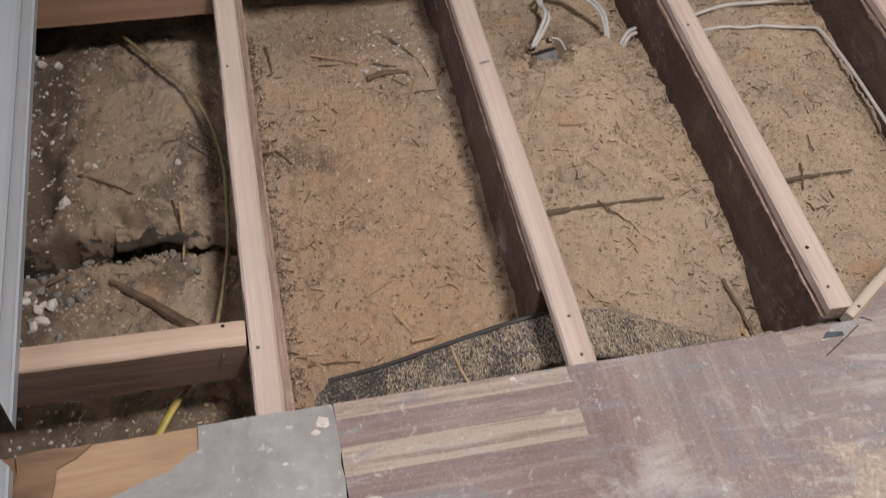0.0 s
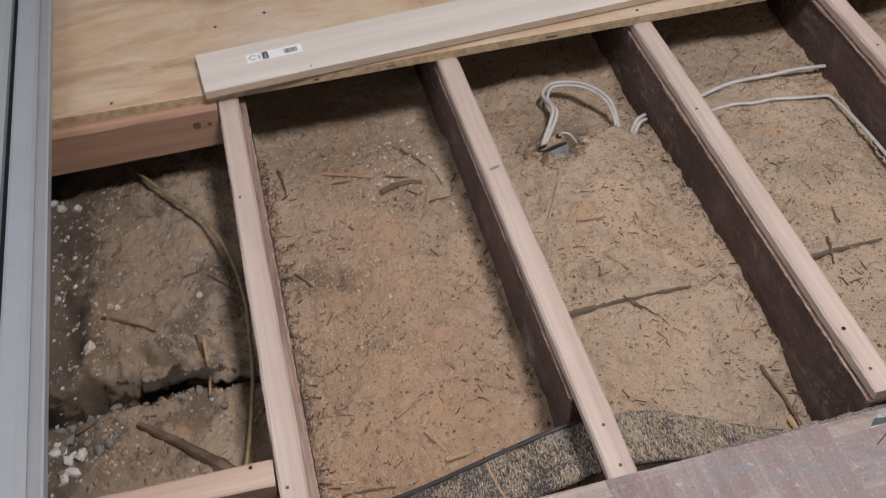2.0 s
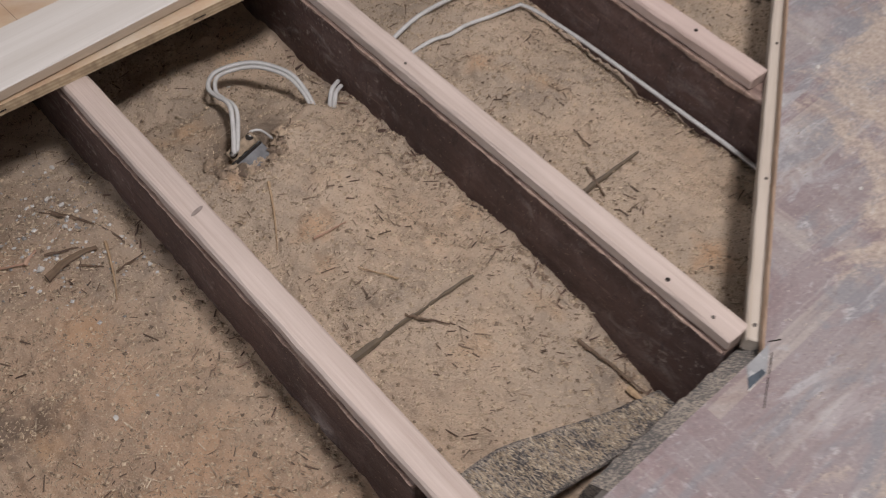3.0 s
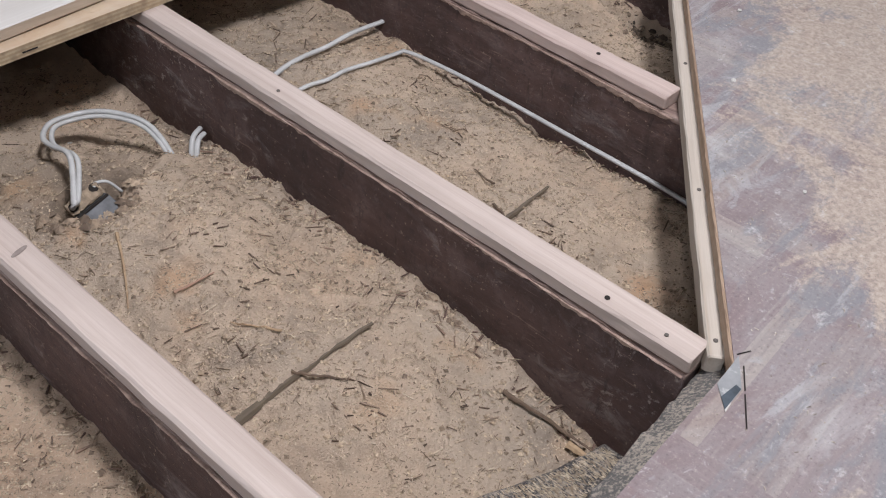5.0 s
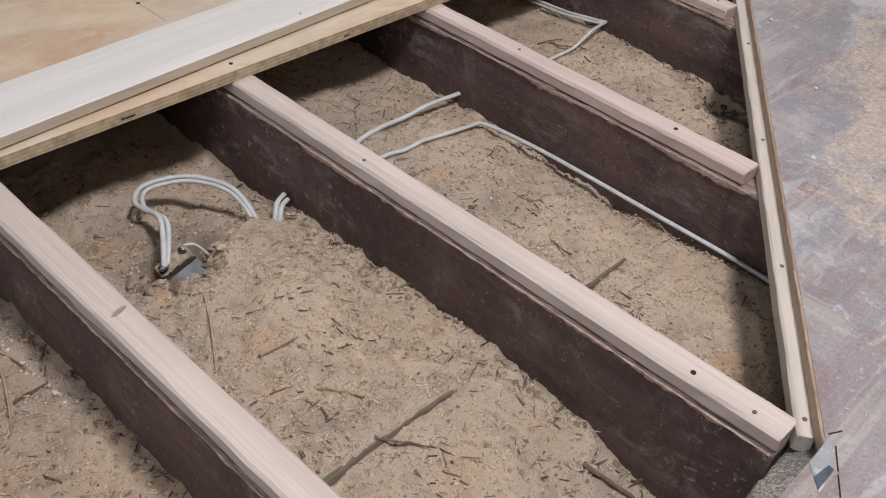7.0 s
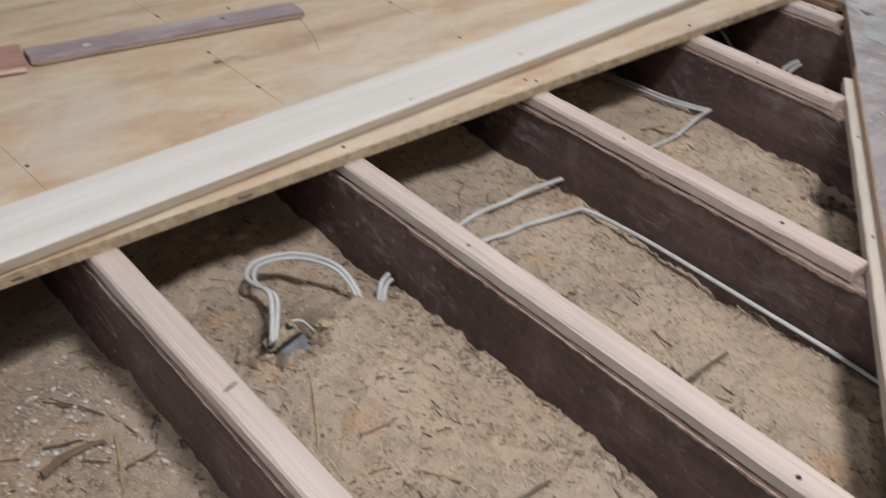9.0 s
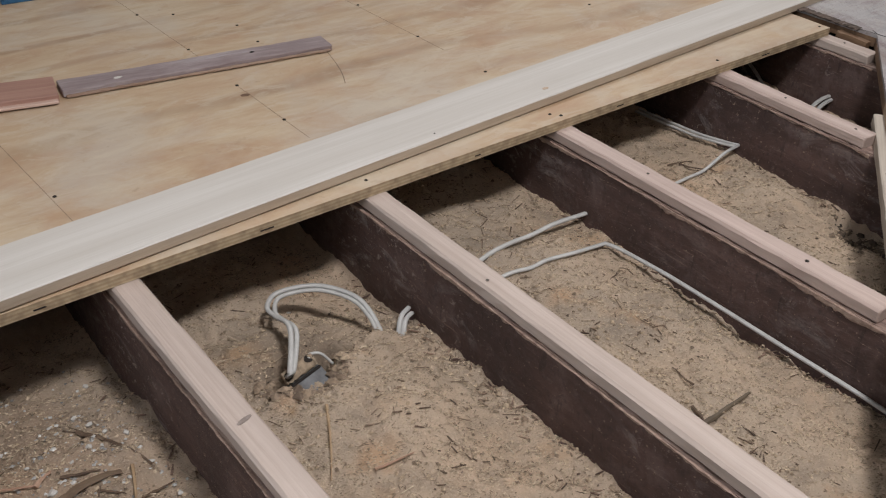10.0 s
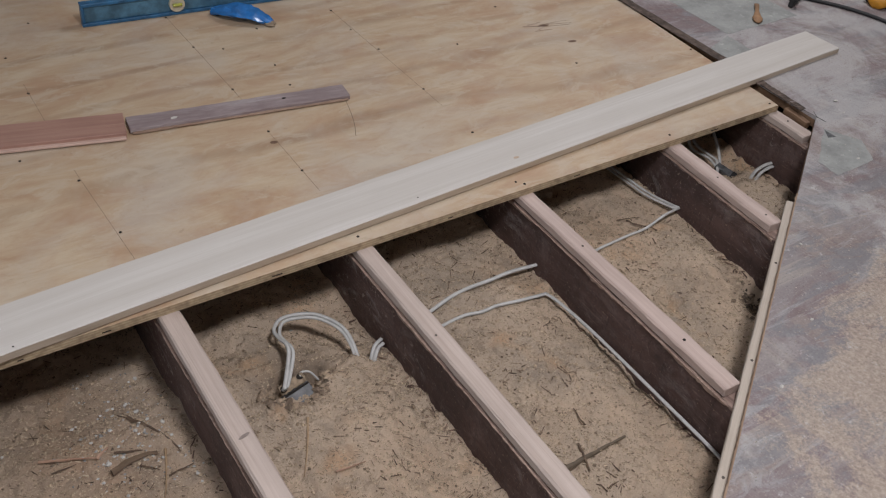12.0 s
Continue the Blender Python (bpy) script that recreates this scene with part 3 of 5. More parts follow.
# joists: x at the plywood edge, x one metre further south, south end of nailer, south end of joist
JOISTS = [(-0.003, -0.012, -1.282, -1.50), (0.420, 0.407, -1.282, -1.135), (0.822, 0.805, -1.252, -1.252),
          (1.228, 1.194, -0.985, -1.40), (1.681, 1.622, -0.688, -1.25), (2.036, 2.000, -0.472, -0.80)]
PLY_Y = -0.352


def joist_x(k, y):
    a, b, *_ = JOISTS[k]
    return a + (b - a) * (PLY_Y - y)


def smooth(a, b, v):
    t = np.clip((v - a) / (b - a), 0, 1)
    return t * t * (3 - 2 * t)


def gully(x):
    """Middle and half width of the slot across the bay by the sill."""
    line = np.interp(x, [-0.37, -0.29, -0.22, -0.17, -0.12, -0.04], [-0.826, -0.829, -0.833, -0.835, -0.844, -0.853])
    wide = np.interp(x, [-0.37, -0.30, -0.22, -0.17, -0.12, -0.04], [0.016, 0.024, 0.017, 0.013, 0.007, 0.004])
    return line + 0.004 * np.sin(x * 71) + 0.006 * value_noise(x, 0.0 * x, 0.028, 18), wide * (1 + 0.35 * value_noise(x, 0.0 * x, 0.019, 19))


def soil_z(x, y):
    """Height of the ground below the floor."""
    x, y = np.asarray(x, float), np.asarray(y, float)
    z = np.interp(x, [-0.5, -0.35, -0.02, 0.03, 0.38, 0.44, 0.60, 0.78, 0.84, 1.0, 1.18, 1.24, 1.6, 1.7, 2.0, 2.1],
                  [-0.19, -0.185, -0.175, -0.160, -0.158, -0.140, -0.122, -0.140, -0.140, -0.132, -0.142, -0.145, -0.142, -0.145, -0.150, -0.15])
    bay2 = smooth(0.40, 0.46, x) * (1 - smooth(0.80, 0.83, x))
    z = z - bay2 * 0.062 * smooth(-0.90, -1.25, y)
    z = z - smooth(0.0, 0.06, x) * (1 - smooth(0.36, 0.42, x)) * 0.035 * smooth(-0.98, -1.22, y)

    def dent(cx, cy, rx, ry, depth):
        return depth * np.exp(-((x - cx) / rx) ** 2 - ((y - cy) / ry) ** 2)
    z = z - dent(0.600, -0.470, 0.085, 0.075, 0.040) - dent(0.70, -0.40, 0.06, 0.08, 0.022) - dent(0.775, -0.44, 0.04, 0.09, 0.024)
    z = z - dent(0.556, -0.488, 0.013, 0.018, 0.026) - dent(0.628, -0.474, 0.016, 0.012, 0.028) - dent(0.590, -0.540, 0.022, 0.010, 0.018) - dent(0.60, -0.462, 0.03, 0.010, 0.022)
    z = z - dent(0.634, -0.503, 0.012, 0.020, 0.036) - dent(0.548, -0.497, 0.010, 0.018, 0.030) - dent(0.585, -0.478, 0.030, 0.012, 0.030) - dent(0.650, -0.470, 0.020, 0.012, 0.025)
    z = z + dent(0.545, -0.530, 0.022, 0.020, 0.014) + dent(0.645, -0.520, 0.028, 0.022, 0.012)
    z = z + dent(0.66, -0.62, 0.10, 0.07, 0.012)
    z = z - dent(1.185, -0.86, 0.022, 0.22, 0.020) + dent(1.02, -0.62, 0.12, 0.10, 0.008)
    z = z - dent(1.60, -0.75, 0.045, 0.06, 0.040) + dent(1.50, -0.60, 0.10, 0.09, 0.018)
    z = z - dent(1.63, -0.58, 0.025, 0.08, 0.018) - dent(1.93, -0.32, 0.07, 0.05, 0.03)
    # gully across the bay by the sill, and a lower strip along its joist
    line, wide = gully(x)
    z = z - (1 - smooth(-0.03, 0.0, x)) * 0.150 * np.exp(-((y - line - 0.006) / (wide + 0.007)) ** 4)
    ragged_y = 0.010 * value_noise(x, y, 0.018, 17)
    z = z - dent(-0.175, -0.818, 0.020, 0.016, 0.055)
    z = z - 0.042 * np.exp(-((x + 0.210) / 0.030) ** 2 - ((y + 0.772 + 0.7 * (x + 0.21) + ragged_y) / 0.010) ** 2)
    z = z + dent(-0.185, -0.755, 0.035, 0.018, 0.010) - dent(-0.355, -0.70, 0.022, 0.03, 0.05) - dent(-0.35, -0.62, 0.02, 0.02, 0.03)
    z = z - smooth(-0.11, -0.05, x) * (1 - smooth(0.0, 0.03, x)) * 0.018
    z = z - dent(-0.36, -0.55, 0.04, 0.25, 0.03)
    # the ground falls away under the plywood, lowered to deepen the shade there
    z = z - 0.028 * smooth(-0.45, -0.33, y) * smooth(0.0, 0.05, x) * (1 - smooth(0.78, 0.83, x))
    # narrow cracks across two bays
    for x0, x1, yc, slope in ((0.44, 0.690, -0.911, -0.02), (0.86, 1.055, -0.904, 0.0)):
        on = smooth(x0 - 0.01, x0 + 0.01, x) * (1 - smooth(x1 - 0.03, x1, x))
        d = y - (yc + slope * (x - x0))
        z = z + on * 0.007 * smooth(-0.004, 0.006, d) * (1 - smooth(0.006, 0.08, d))
    rough = np.exp(-((x - 0.66) / 0.10) ** 2 - ((y + 0.43) / 0.10) ** 2) + np.exp(-((x - 1.60) / 0.08) ** 2 - ((y + 0.72) / 0.09) ** 2) + np.exp(-((x - 1.95) / 0.09) ** 2 - ((y + 0.38) / 0.12) ** 2)
    z = z + rough * (0.008 * value_noise(x, y, 0.028, 11) + 0.005 * value_noise(x, y, 0.013, 12))
    z = z + 0.0075 * value_noise(x, y, 0.075, 3) + 0.0042 * value_noise(x, y, 0.031, 4)
    z = z + 0.0040 * value_noise(x, y, 0.017, 5) + 0.0032 * value_noise(x, y, 0.0095, 6) + 0.0016 * value_noise(x, y, 0.0055, 7)
    return z


STEP = 0.0042
SX, SY = np.arange(-0.42, 2.14, STEP), np.arange(-1.34, -0.12, STEP)
HEIGHTS = soil_z(*np.meshgrid(SX, SY))


def soil_at(x, y):
    i, j = int((y - SY[0]) / STEP), int((x - SX[0]) / STEP)
    if 0 <= i < len(SY) and 0 <= j < len(SX):
        return float(HEIGHTS[i, j])
    return float(soil_z(x, y))


# ---- the ground ----


def build_soil():
    xs = np.concatenate([np.arange(ROOM[0], -0.42, 0.08), SX, np.arange(2.14, ROOM[1] + 0.05, 0.08)])
    ys = np.concatenate([np.arange(ROOM[2], -1.34, 0.08), SY, np.arange(-0.12, ROOM[3] + 0.05, 0.08)])
    gx, gy = np.meshgrid(xs, ys)
    gz = soil_z(gx, gy)
    co = np.stack([gx.ravel(), gy.ravel(), gz.ravel()], 1)
    nx, ny = len(xs), len(ys)
    i = (np.arange(ny - 1)[:, None] * nx + np.arange(nx - 1)[None, :]).ravel()
    quads = np.stack([i, i + 1, i + 1 + nx, i + nx], 1)
    mesh = bpy.data.meshes.new("ground")
    mesh.from_pydata(co.tolist(), [], quads.tolist())
    mesh.polygons.foreach_set("use_smooth", [True] * len(mesh.polygons))
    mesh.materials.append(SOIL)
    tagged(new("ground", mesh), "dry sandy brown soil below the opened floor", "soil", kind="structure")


build_soil()


def soil_crust():
    """The broken lip of ground that hangs over the gully."""
    rings = []
    n = 110
    for i in range(n):
        x = -0.232 + 0.206 * i / (n - 1)
        line, wide = (float(v) for v in gully(x))
        lip = line + wide + 0.009 * float(value_noise(x, 0.0, 0.026, 15)) + 0.007 * float(value_noise(x, 0.0, 0.010, 16)) - 0.004
        base = sum(soil_at(x + dx, line + dy) for dx in (-0.02, -0.01, 0, 0.01, 0.02) for dy in (0.045, 0.055, 0.065)) / 15
        ring = []
        for dy, drop in ((0.052, 0.014), (0.040, 0.003), (0.030, 0.0), (0.020, 0.0), (0.011, 0.0005), (0.004, 0.002), (0.0, 0.006)):
            y = lip + dy
            ring.append((x, y, base - drop + 0.006 * float(value_noise(x, y, 0.024, 4)) + 0.004 * float(value_noise(x, y, 0.009, 6))))
        ring += [(x, lip + 0.004, base - 0.014), (x, lip + 0.040, base - 0.026)]
        rings.append(ring)
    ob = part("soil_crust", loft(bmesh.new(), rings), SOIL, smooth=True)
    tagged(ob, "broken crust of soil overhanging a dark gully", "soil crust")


soil_crust()

# ---- room shell ----


def wall_box(name, x0, x1, y0, y1, z0, z1, material, label, category):
    bm = bmesh.new()
    prism(bm, [(x0, y0), (x1, y0), (x1, y1), (x0, y1)], z0, z1)
    return tagged(part(name, bm, material), label, category, kind="structure")


X0, X1, Y0, Y1, TOP = ROOM
wall_box("wall_south", X0 - 0.12, X1 + 0.12, Y0 - 0.12, Y0, -0.4, TOP, WALL, "plain white painted wall", "wall")
wall_box("wall_north", X0 - 0.12, X1 + 0.12, Y1, Y1 + 0.12, -0.4, TOP, WALL, "plain white painted wall", "wall")
wall_box("wall_east", X1, X1 + 0.12, Y0, Y1, -0.4, TOP, WALL, "plain white painted wall", "wall")
# the door opening is unseen, placed to suit the door light
wall_west = thing("wall_west", "plain white painted wall with a wide door opening", "wall", kind="structure")
for y0, y1, z0, z1 in ((Y0, -1.7, -0.4, TOP), (0.5, Y1, -0.4, TOP), (-1.7, 0.5, -0.4, FLOOR), (-1.7, 0.5, 2.1, TOP)):
    bm = bmesh.new()
    prism(bm, [(X0 - 0.12, y0), (X0, y0), (X0, y1), (X0 - 0.12, y1)], z0, z1)
    part("wall_piece", bm, WALL, wall_west)
wall_box("ceiling", X0 - 0.12, X1 + 0.12, Y0 - 0.12, Y1 + 0.12, TOP, TOP + 0.1, WALL, "plain white ceiling", "ceiling")

# ---- old floor: underlay and parquet ----


def floor_pieces(poly):
    """The convex parts of an outline that lie on the old floor, outside the opening."""
    out, rest = [], poly
    for a, b, c in ((0, 1, EDGE_Y), (-DN[0], -DN[1], -DC), (-1, 0.015, -EAST + 0.015 * -0.443)):
        hit = clip(rest, a, b, c)
        if len(hit) > 2 and size_of(hit) > 2e-5:
            out.append(hit)
        rest = clip(rest, -a, -b, -c)
        if len(rest) < 3 or size_of(rest) < 2e-5:
            break
    return out


floor = thing("floor", "worn reddish parquet floor dusted with sanding powder", "floor", kind="structure")
bm = bmesh.new()
for poly in floor_pieces([(X0, Y0), (X1, Y0), (X1, Y1), (X0, Y1)]):
    prism(bm, poly, -0.006, FLOOR - 0.008)
part("underlay", bm, UNDER, floor, "raw brown plywood underlay, cut through")
bm = bmesh.new()
prism(bm, [(X0, EDGE_Y), (-0.50, EDGE_Y), (-0.50, Y1), (X0, Y1)], -0.006, FLOOR - 0.008)
prism(bm, [(-0.5, 1.26), (EAST, 1.26), (EAST, Y1), (-0.5, Y1)], -0.006, FLOOR - 0.008)
part("underlay", bm, UNDER, floor)

PANEL, PX, PY = 0.307, 0.067, -0.007
FINGERS = 8


def build_parquet():
    rng = random.Random(4)
    rest_x, rest_y = bmesh.new(), bmesh.new()
    fw = PANEL / FINGERS
    for i in range(-7, 13):
        for j in range(-10, 10):
            x0, y0 = PX + i * PANEL, PY + (j - 1) * PANEL
            if x0 < PX - 0.01 and y0 > -1.6:
                continue
            flat = (i + j) % 2 == 0
            if i == 0 and j == -4:
                flat = True
            near = -0.3 < x0 < 2.8 and -1.7 < y0 < 0.25
            for k in range(FINGERS):
                g = 0.00003
                if flat:
                    q = [(x0 + g, y0 + k * fw + g), (x0 + PANEL - g, y0 + k * fw + g), (x0 + PANEL - g, y0 + (k + 1) * fw - g), (x0 + g, y0 + (k + 1) * fw - g)]
                else:
                    q = [(x0 + k * fw + g, y0 + g), (x0 + (k + 1) * fw - g, y0 + g), (x0 + (k + 1) * fw - g, y0 + PANEL - g), (x0 + k * fw + g, y0 + PANEL - g)]
                for a, b, c in ((1, 0, X1), (-1, 0, -X0), (0, 1, Y1), (0, -1, -Y0)):
                    q = clip(q, a, b, c) if len(q) > 2 else []
                if len(q) < 3 or size_of(q) < 2e-5:
                    continue
                top = FLOOR + rng.uniform(-0.00006, 0.00006)
                polys = floor_pieces(q)
                if not polys:
                    continue
                if near:
                    bm = bmesh.new()
                    for p in polys:
                        prism(bm, p, FLOOR - 0.0076, top, 0.0)
                    part("parquet_strip", bm, PARQ_X if flat else PARQ_Y, floor)
                else:
                    for p in polys:
                        prism(rest_x if flat else rest_y, p, FLOOR - 0.0076, top)
    for bm, mt in ((rest_x, PARQ_X), (rest_y, PARQ_Y)):
        tagged(part("parquet_strips", bm, mt, floor), kind="stuff")


def ragged(pts, seed, amp, step=0.02):
    """An outline with its edges broken into small uneven steps."""
    rng = random.Random(seed)
    out = []
    for (x0, y0), (x1, y1) in zip(pts, pts[1:] + pts[:1]):
        n = max(1, int(math.hypot(x1 - x0, y1 - y0) / step))
        for k in range(n):
            t = k / n
            w = amp if k else amp * 0.3
            out.append((x0 + (x1 - x0) * t + rng.uniform(-w, w), y0 + (y1 - y0) * t + rng.uniform(-w, w)))
    return out


def sheet(name, pts, z0, z1, material, parent, label=""):
    bm = bmesh.new()
    low, high = [bm.verts.new((x, y, z0)) for x, y in pts], [bm.verts.new((x, y, z1)) for x, y in pts]
    bm.faces.new(high)
    for k in range(len(pts)):
        j = (k + 1) % len(pts)
        bm.faces.new((low[k], low[j], high[j], high[k]))
    bmesh.ops.recalc_face_normals(bm, faces=bm.faces)
    return part(name, bm, material, parent, label)


# patched corner by the sill: torn veneer over grey compound
sheet("torn_veneer", [(-0.305, EDGE_Y - 0.001), (-0.18, EDGE_Y - 0.002), (-0.101, EDGE_Y - 0.001), (-0.101, -1.42), (-0.305, -1.42)], FLOOR - 0.0078, FLOOR - 0.0035, TAN, floor, "bare tan plywood where the parquet is torn off")
sheet("brown_veneer", ragged([(-0.312, EDGE_Y - 0.003), (-0.225, EDGE_Y - 0.002), (-0.265, -1.315), (-0.272, -1.40), (-0.312, -1.40)], 5, 0.003), FLOOR - 0.0034, FLOOR - 0.001, UNDER, floor, "brown torn veneer")
grey = [(-0.100, EDGE_Y - 0.001), (PX - 0.001, EDGE_Y - 0.001), (PX - 0.001, -1.62), (-0.62, -1.62), (-0.5, -1.44), (-0.28, -1.385), (-0.19, -1.360), (-0.135, -1.343), (-0.112, -1.325), (-0.1005, -1.322)]
sheet("levelling_patch", ragged(grey, 6, 0.0015), FLOOR - 0.0034, FLOOR + 0.0004, LEVEL_GREY, floor, "grey painted levelling patch with white splashes")
for i, (x, y, r) in enumerate(((0.05, -1.312, 0.010), (0.04, -1.325, 0.006), (0.095, -1.425, 0.011), (0.0, -1.36, 0.004), (0.30, -1.295, 0.004))):
    bm = lump(r, 60 + i, 0.12, 0.3)
    part("paint_splash", bm, STONE, floor, "white paint splash", Matrix.Translation((x, y, FLOOR + 0.001)))
for k, pts in enumerate(([(2.222, -0.004), (2.528, -0.004), (2.528, 0.296), (2.222, 0.296)], [(2.105, -0.05), (2.215, -0.012), (2.212, -0.22), (2.12, -0.20)], [(2.055, -0.49), (2.10, -0.57), (2.052, -0.64), (1.915, -0.645), (1.917, -0.585)])):
    sheet("worn_patch", ragged(pts, 70 + k, 0.0022, 0.02), FLOOR + 0.0002, FLOOR + 0.0006, WORN, floor, "pale grey worn patch of filler")
sheet("chipped_wedge", ragged([(2.052, -0.492), (2.030, -0.522), (2.052, -0.529)], 91, 0.002, 0.01), FLOOR + 0.0008, FLOOR + 0.0012, BOX_GREY, floor, "dark grey chipped wedge")
# metal-grey wedge let into the floor at the end of the cut, and the saw kerfs beside it
sheet("wedge_patch", [(0.806, -1.287), (0.769, -1.3095), (0.735, -1.310), (0.759, -1.289)], FLOOR + 0.0003, FLOOR + 0.0009, LEVEL_GREY, floor, "grey wedge-shaped filler")
sheet("wedge_patch", [(0.7685, -1.3090), (0.7355, -1.3095), (0.747, -1.2995), (0.770, -1.303)], FLOOR + 0.001, FLOOR + 0.0014, BLUE_GREY, floor, "dark blue-grey wedge-shaped filler")
sheet("wedge_patch", [(0.7450, -1.3105), (0.7340, -1.3112), (0.7352, -1.3092), (0.7500, -1.3088)], FLOOR + 0.0006, FLOOR + 0.0011, STONE, floor, "white chipped tip of filler")
for p, q in (((0.797, -1.297), (0.770, -1.3125)), ((0.766, -1.3145), (0.730, -1.335)), ((0.806, -1.285), (0.820, -1.293)), ((2.084, -0.445), (2.100, -0.42)), ((2.078, -0.35), (2.088, -0.47))):
    bm = bar(span((*p, 0), (*q, 0)), 0.0013, 0.0006, 0.0002)
    part("saw_cut", bm, HOLE, floor, "", along((*p, FLOOR + 0.0012), (*q, FLOOR + 0.0012)))
build_parquet()

# black glue line and raw edge along the eastern cut
for p, q, w, z, mt in (((2.100, 1.2), (2.088, -0.26), 0.030, FLOOR + 0.002, TAR), ((2.092, -0.24), (2.084, -0.40), 0.022, FLOOR + 0.001, TAR)):
    part("glue_line", bar(span((*p, z), (*q, z)), w, 0.003, 0.001, 24, 0.0012, 8), mt, floor, "black line of old glue", along((*p, z), (*q, z)))
p, q = (2.072, -0.36, 0.010), (2.070, -0.435, 0.006)
part("packing_strip", bar(span(p, q), 0.018, 0.018, 0.001, 6, 0.001, 3), UNDER, floor, "broken brown edge strip", along(p, q))

footing = thing("footing_beam", "dark dusty footing beam under the cut floor edge", "footing", kind="structure")
part("beam", bar(1.35, 0.10, 0.22, 0.006, 40, 0.003, 2), FOOTING, footing, m=along((-0.45, -1.325, -0.012), (1.0, -1.325, -0.012)))

rng = random.Random(31)
rings = []
for i in range(40):
    x = 0.54 + 0.33 * i / 39
    j = [rng.uniform(-0.002, 0.002) for _ in range(5)]
    rings.append([(x, -1.236 + j[0], -0.215), (x, -1.243 + j[1], -0.140), (x, -1.250 + j[2], -0.070 + j[3]), (x, -1.257 + j[4], -0.030 + j[3]), (x, -1.2865, -0.0065), (x, -1.330, -0.008), (x, -1.330, -0.215)])
part("dusty_slope", loft(bmesh.new(), rings), BELT_GREY, footing, "grey slope covered in sawdust")

# ---- joists and nailers ----


def screw(parent, x, y, z, r=0.0042, rot=0.0, material=None):
    part("screw", disc(r, 0.0009, 8, 0.0007), material or STEEL, parent, "", Matrix.Translation((x, y, z)))


def chipped_face(parent, k, dx, side):
    """Ragged pale wood along the upper edge of a joist's face, where the stain has split away."""
    end, rings, n = JOISTS[k][3], [], 420
    end = max(end, JOISTS[k][2] - 0.02)
    ys = np.linspace(end + 0.003, -0.20, n)
    deep = 0.0016 + 0.008 * np.clip(value_noise(ys, ys * 0 + k, 0.085, 61) - 0.15, 0, 1) + 0.0035 * np.clip(value_noise(ys, ys * 0 + k, 0.021, 62), -0.5, 1)
    deep = np.clip(deep + 0.0022 * value_noise(ys, ys * 0 + k, 0.006, 63), 0.0008, 0.022)
    out = 0.0022 + 0.0009 * value_noise(ys, ys * 0 + k, 0.009, 64)
    for y, d, o in zip(ys, deep, out):
        x = joist_x(k, y) - 0.001 + dx
        y, d, o = float(y), float(d), float(o) * side
        rings.append([(x - 0.002 * side, y, -0.0245), (x + o, y, -0.0245), (x + o * 0.9, y, -0.0245 - d * 0.7), (x + 0.0004 * side, y, -0.0245 - d), (x - 0.002 * side, y, -0.0245 - d)])
    part("chipped_face", loft(bmesh.new(), rings), CHIPPED, parent, "ragged pale brown splinters where the stain has split off")


def joist(k):
    _, _, end_n, end_j = JOISTS[k]
    north = 1.25
    p, q = (joist_x(k, north), north, 0), (joist_x(k, end_j), end_j, 0)
    pj, qj = (p[0] - 0.001, p[1], -0.0255), (q[0] - 0.001, q[1], -0.0255)
    ob = thing("floor_joist", "old dark brown stained floor joist with scuffs, standing in the soil", "joist", "floor joists")
    wide, off = (0.050, 0.0045) if k == 0 else (0.0405, 0.0)   # the joist by the sill stands out east of its strip
    pj, qj = (pj[0] + off, *pj[1:]), (qj[0] + off, *qj[1:])
    part("beam", bar(span(pj, qj), wide, 0.19, 0.0025, 60, 0.0009, 10 + k), JOIST, ob, m=along(pj, qj))
    ps, qs = (p[0] - 0.0012 + off, p[1], -0.0222), (q[0] - 0.0012 + off, q[1], -0.0222)
    part("splintered_edge", bar(span(ps, qs), wide - 0.0022, 0.0085, 0.0014, 170, 0.0016, 30 + k), SPLINT, ob, "splintered pale top edge", along(ps, qs))
    chipped_face(ob, k, off + wide / 2 if k == 0 else -wide / 2, 1 if k == 0 else -1)
    q = (joist_x(k, end_n), end_n, 0)
    strip = thing("nailer_strip", "new pale pink pine strip fixed on top of a joist", "timber strip", "nailer strips")
    part("strip", bar(span(p, q), 0.0398 if k else 0.037, 0.0218, 0.0036, 70, 0.0008, 50 + k), NAILER_PINK if k in (3, 4) else NAILER, strip, m=along(p, q))
    return strip


STRIPS = [joist(k) for k in range(6)]
for k, ys in enumerate(((-1.176, -0.62), (-1.199, -1.262), (-1.142, -0.626, -1.215), (-0.856, -0.55), (-0.655, -0.50), (-0.40,))):
    for y in ys:
        dx = -0.007 if k in (0, 2) else 0.0
        screw(STRIPS[k], joist_x(k, y) + dx, y, 0.0003, 0.0033 if y in (-1.142, -0.856) else 0.0025, material=HOLE if y in (-1.142, -0.856, -0.40) else STEEL)
knot = part("knot", disc(0.0032, 0.0005, 14, 0.0003, 3.4), wood("soft_grey_knot", (0.36, 0.31, 0.28), (0.27, 0.225, 0.20), (0.16, 0.125, 0.105), along=60), STRIPS[1], "grey-brown knot", pose(0.417, -0.672, 0.0008, 0, 0, 15))

# blocking in the bay beside the sill
near_block = thing("blocking", "new pine blocking set between joist and sill", "timber block", "blocking pieces")
p, q = (-0.40, -1.139, 0.0), (-0.031, -1.147, 0.0)
bm = bar(span(p, q), 0.040, 0.088, 0.0025, 10, 0.0005, 3)
for f in bm.faces:
    f.material_index = 0 if f.normal.z > 0.3 else 1
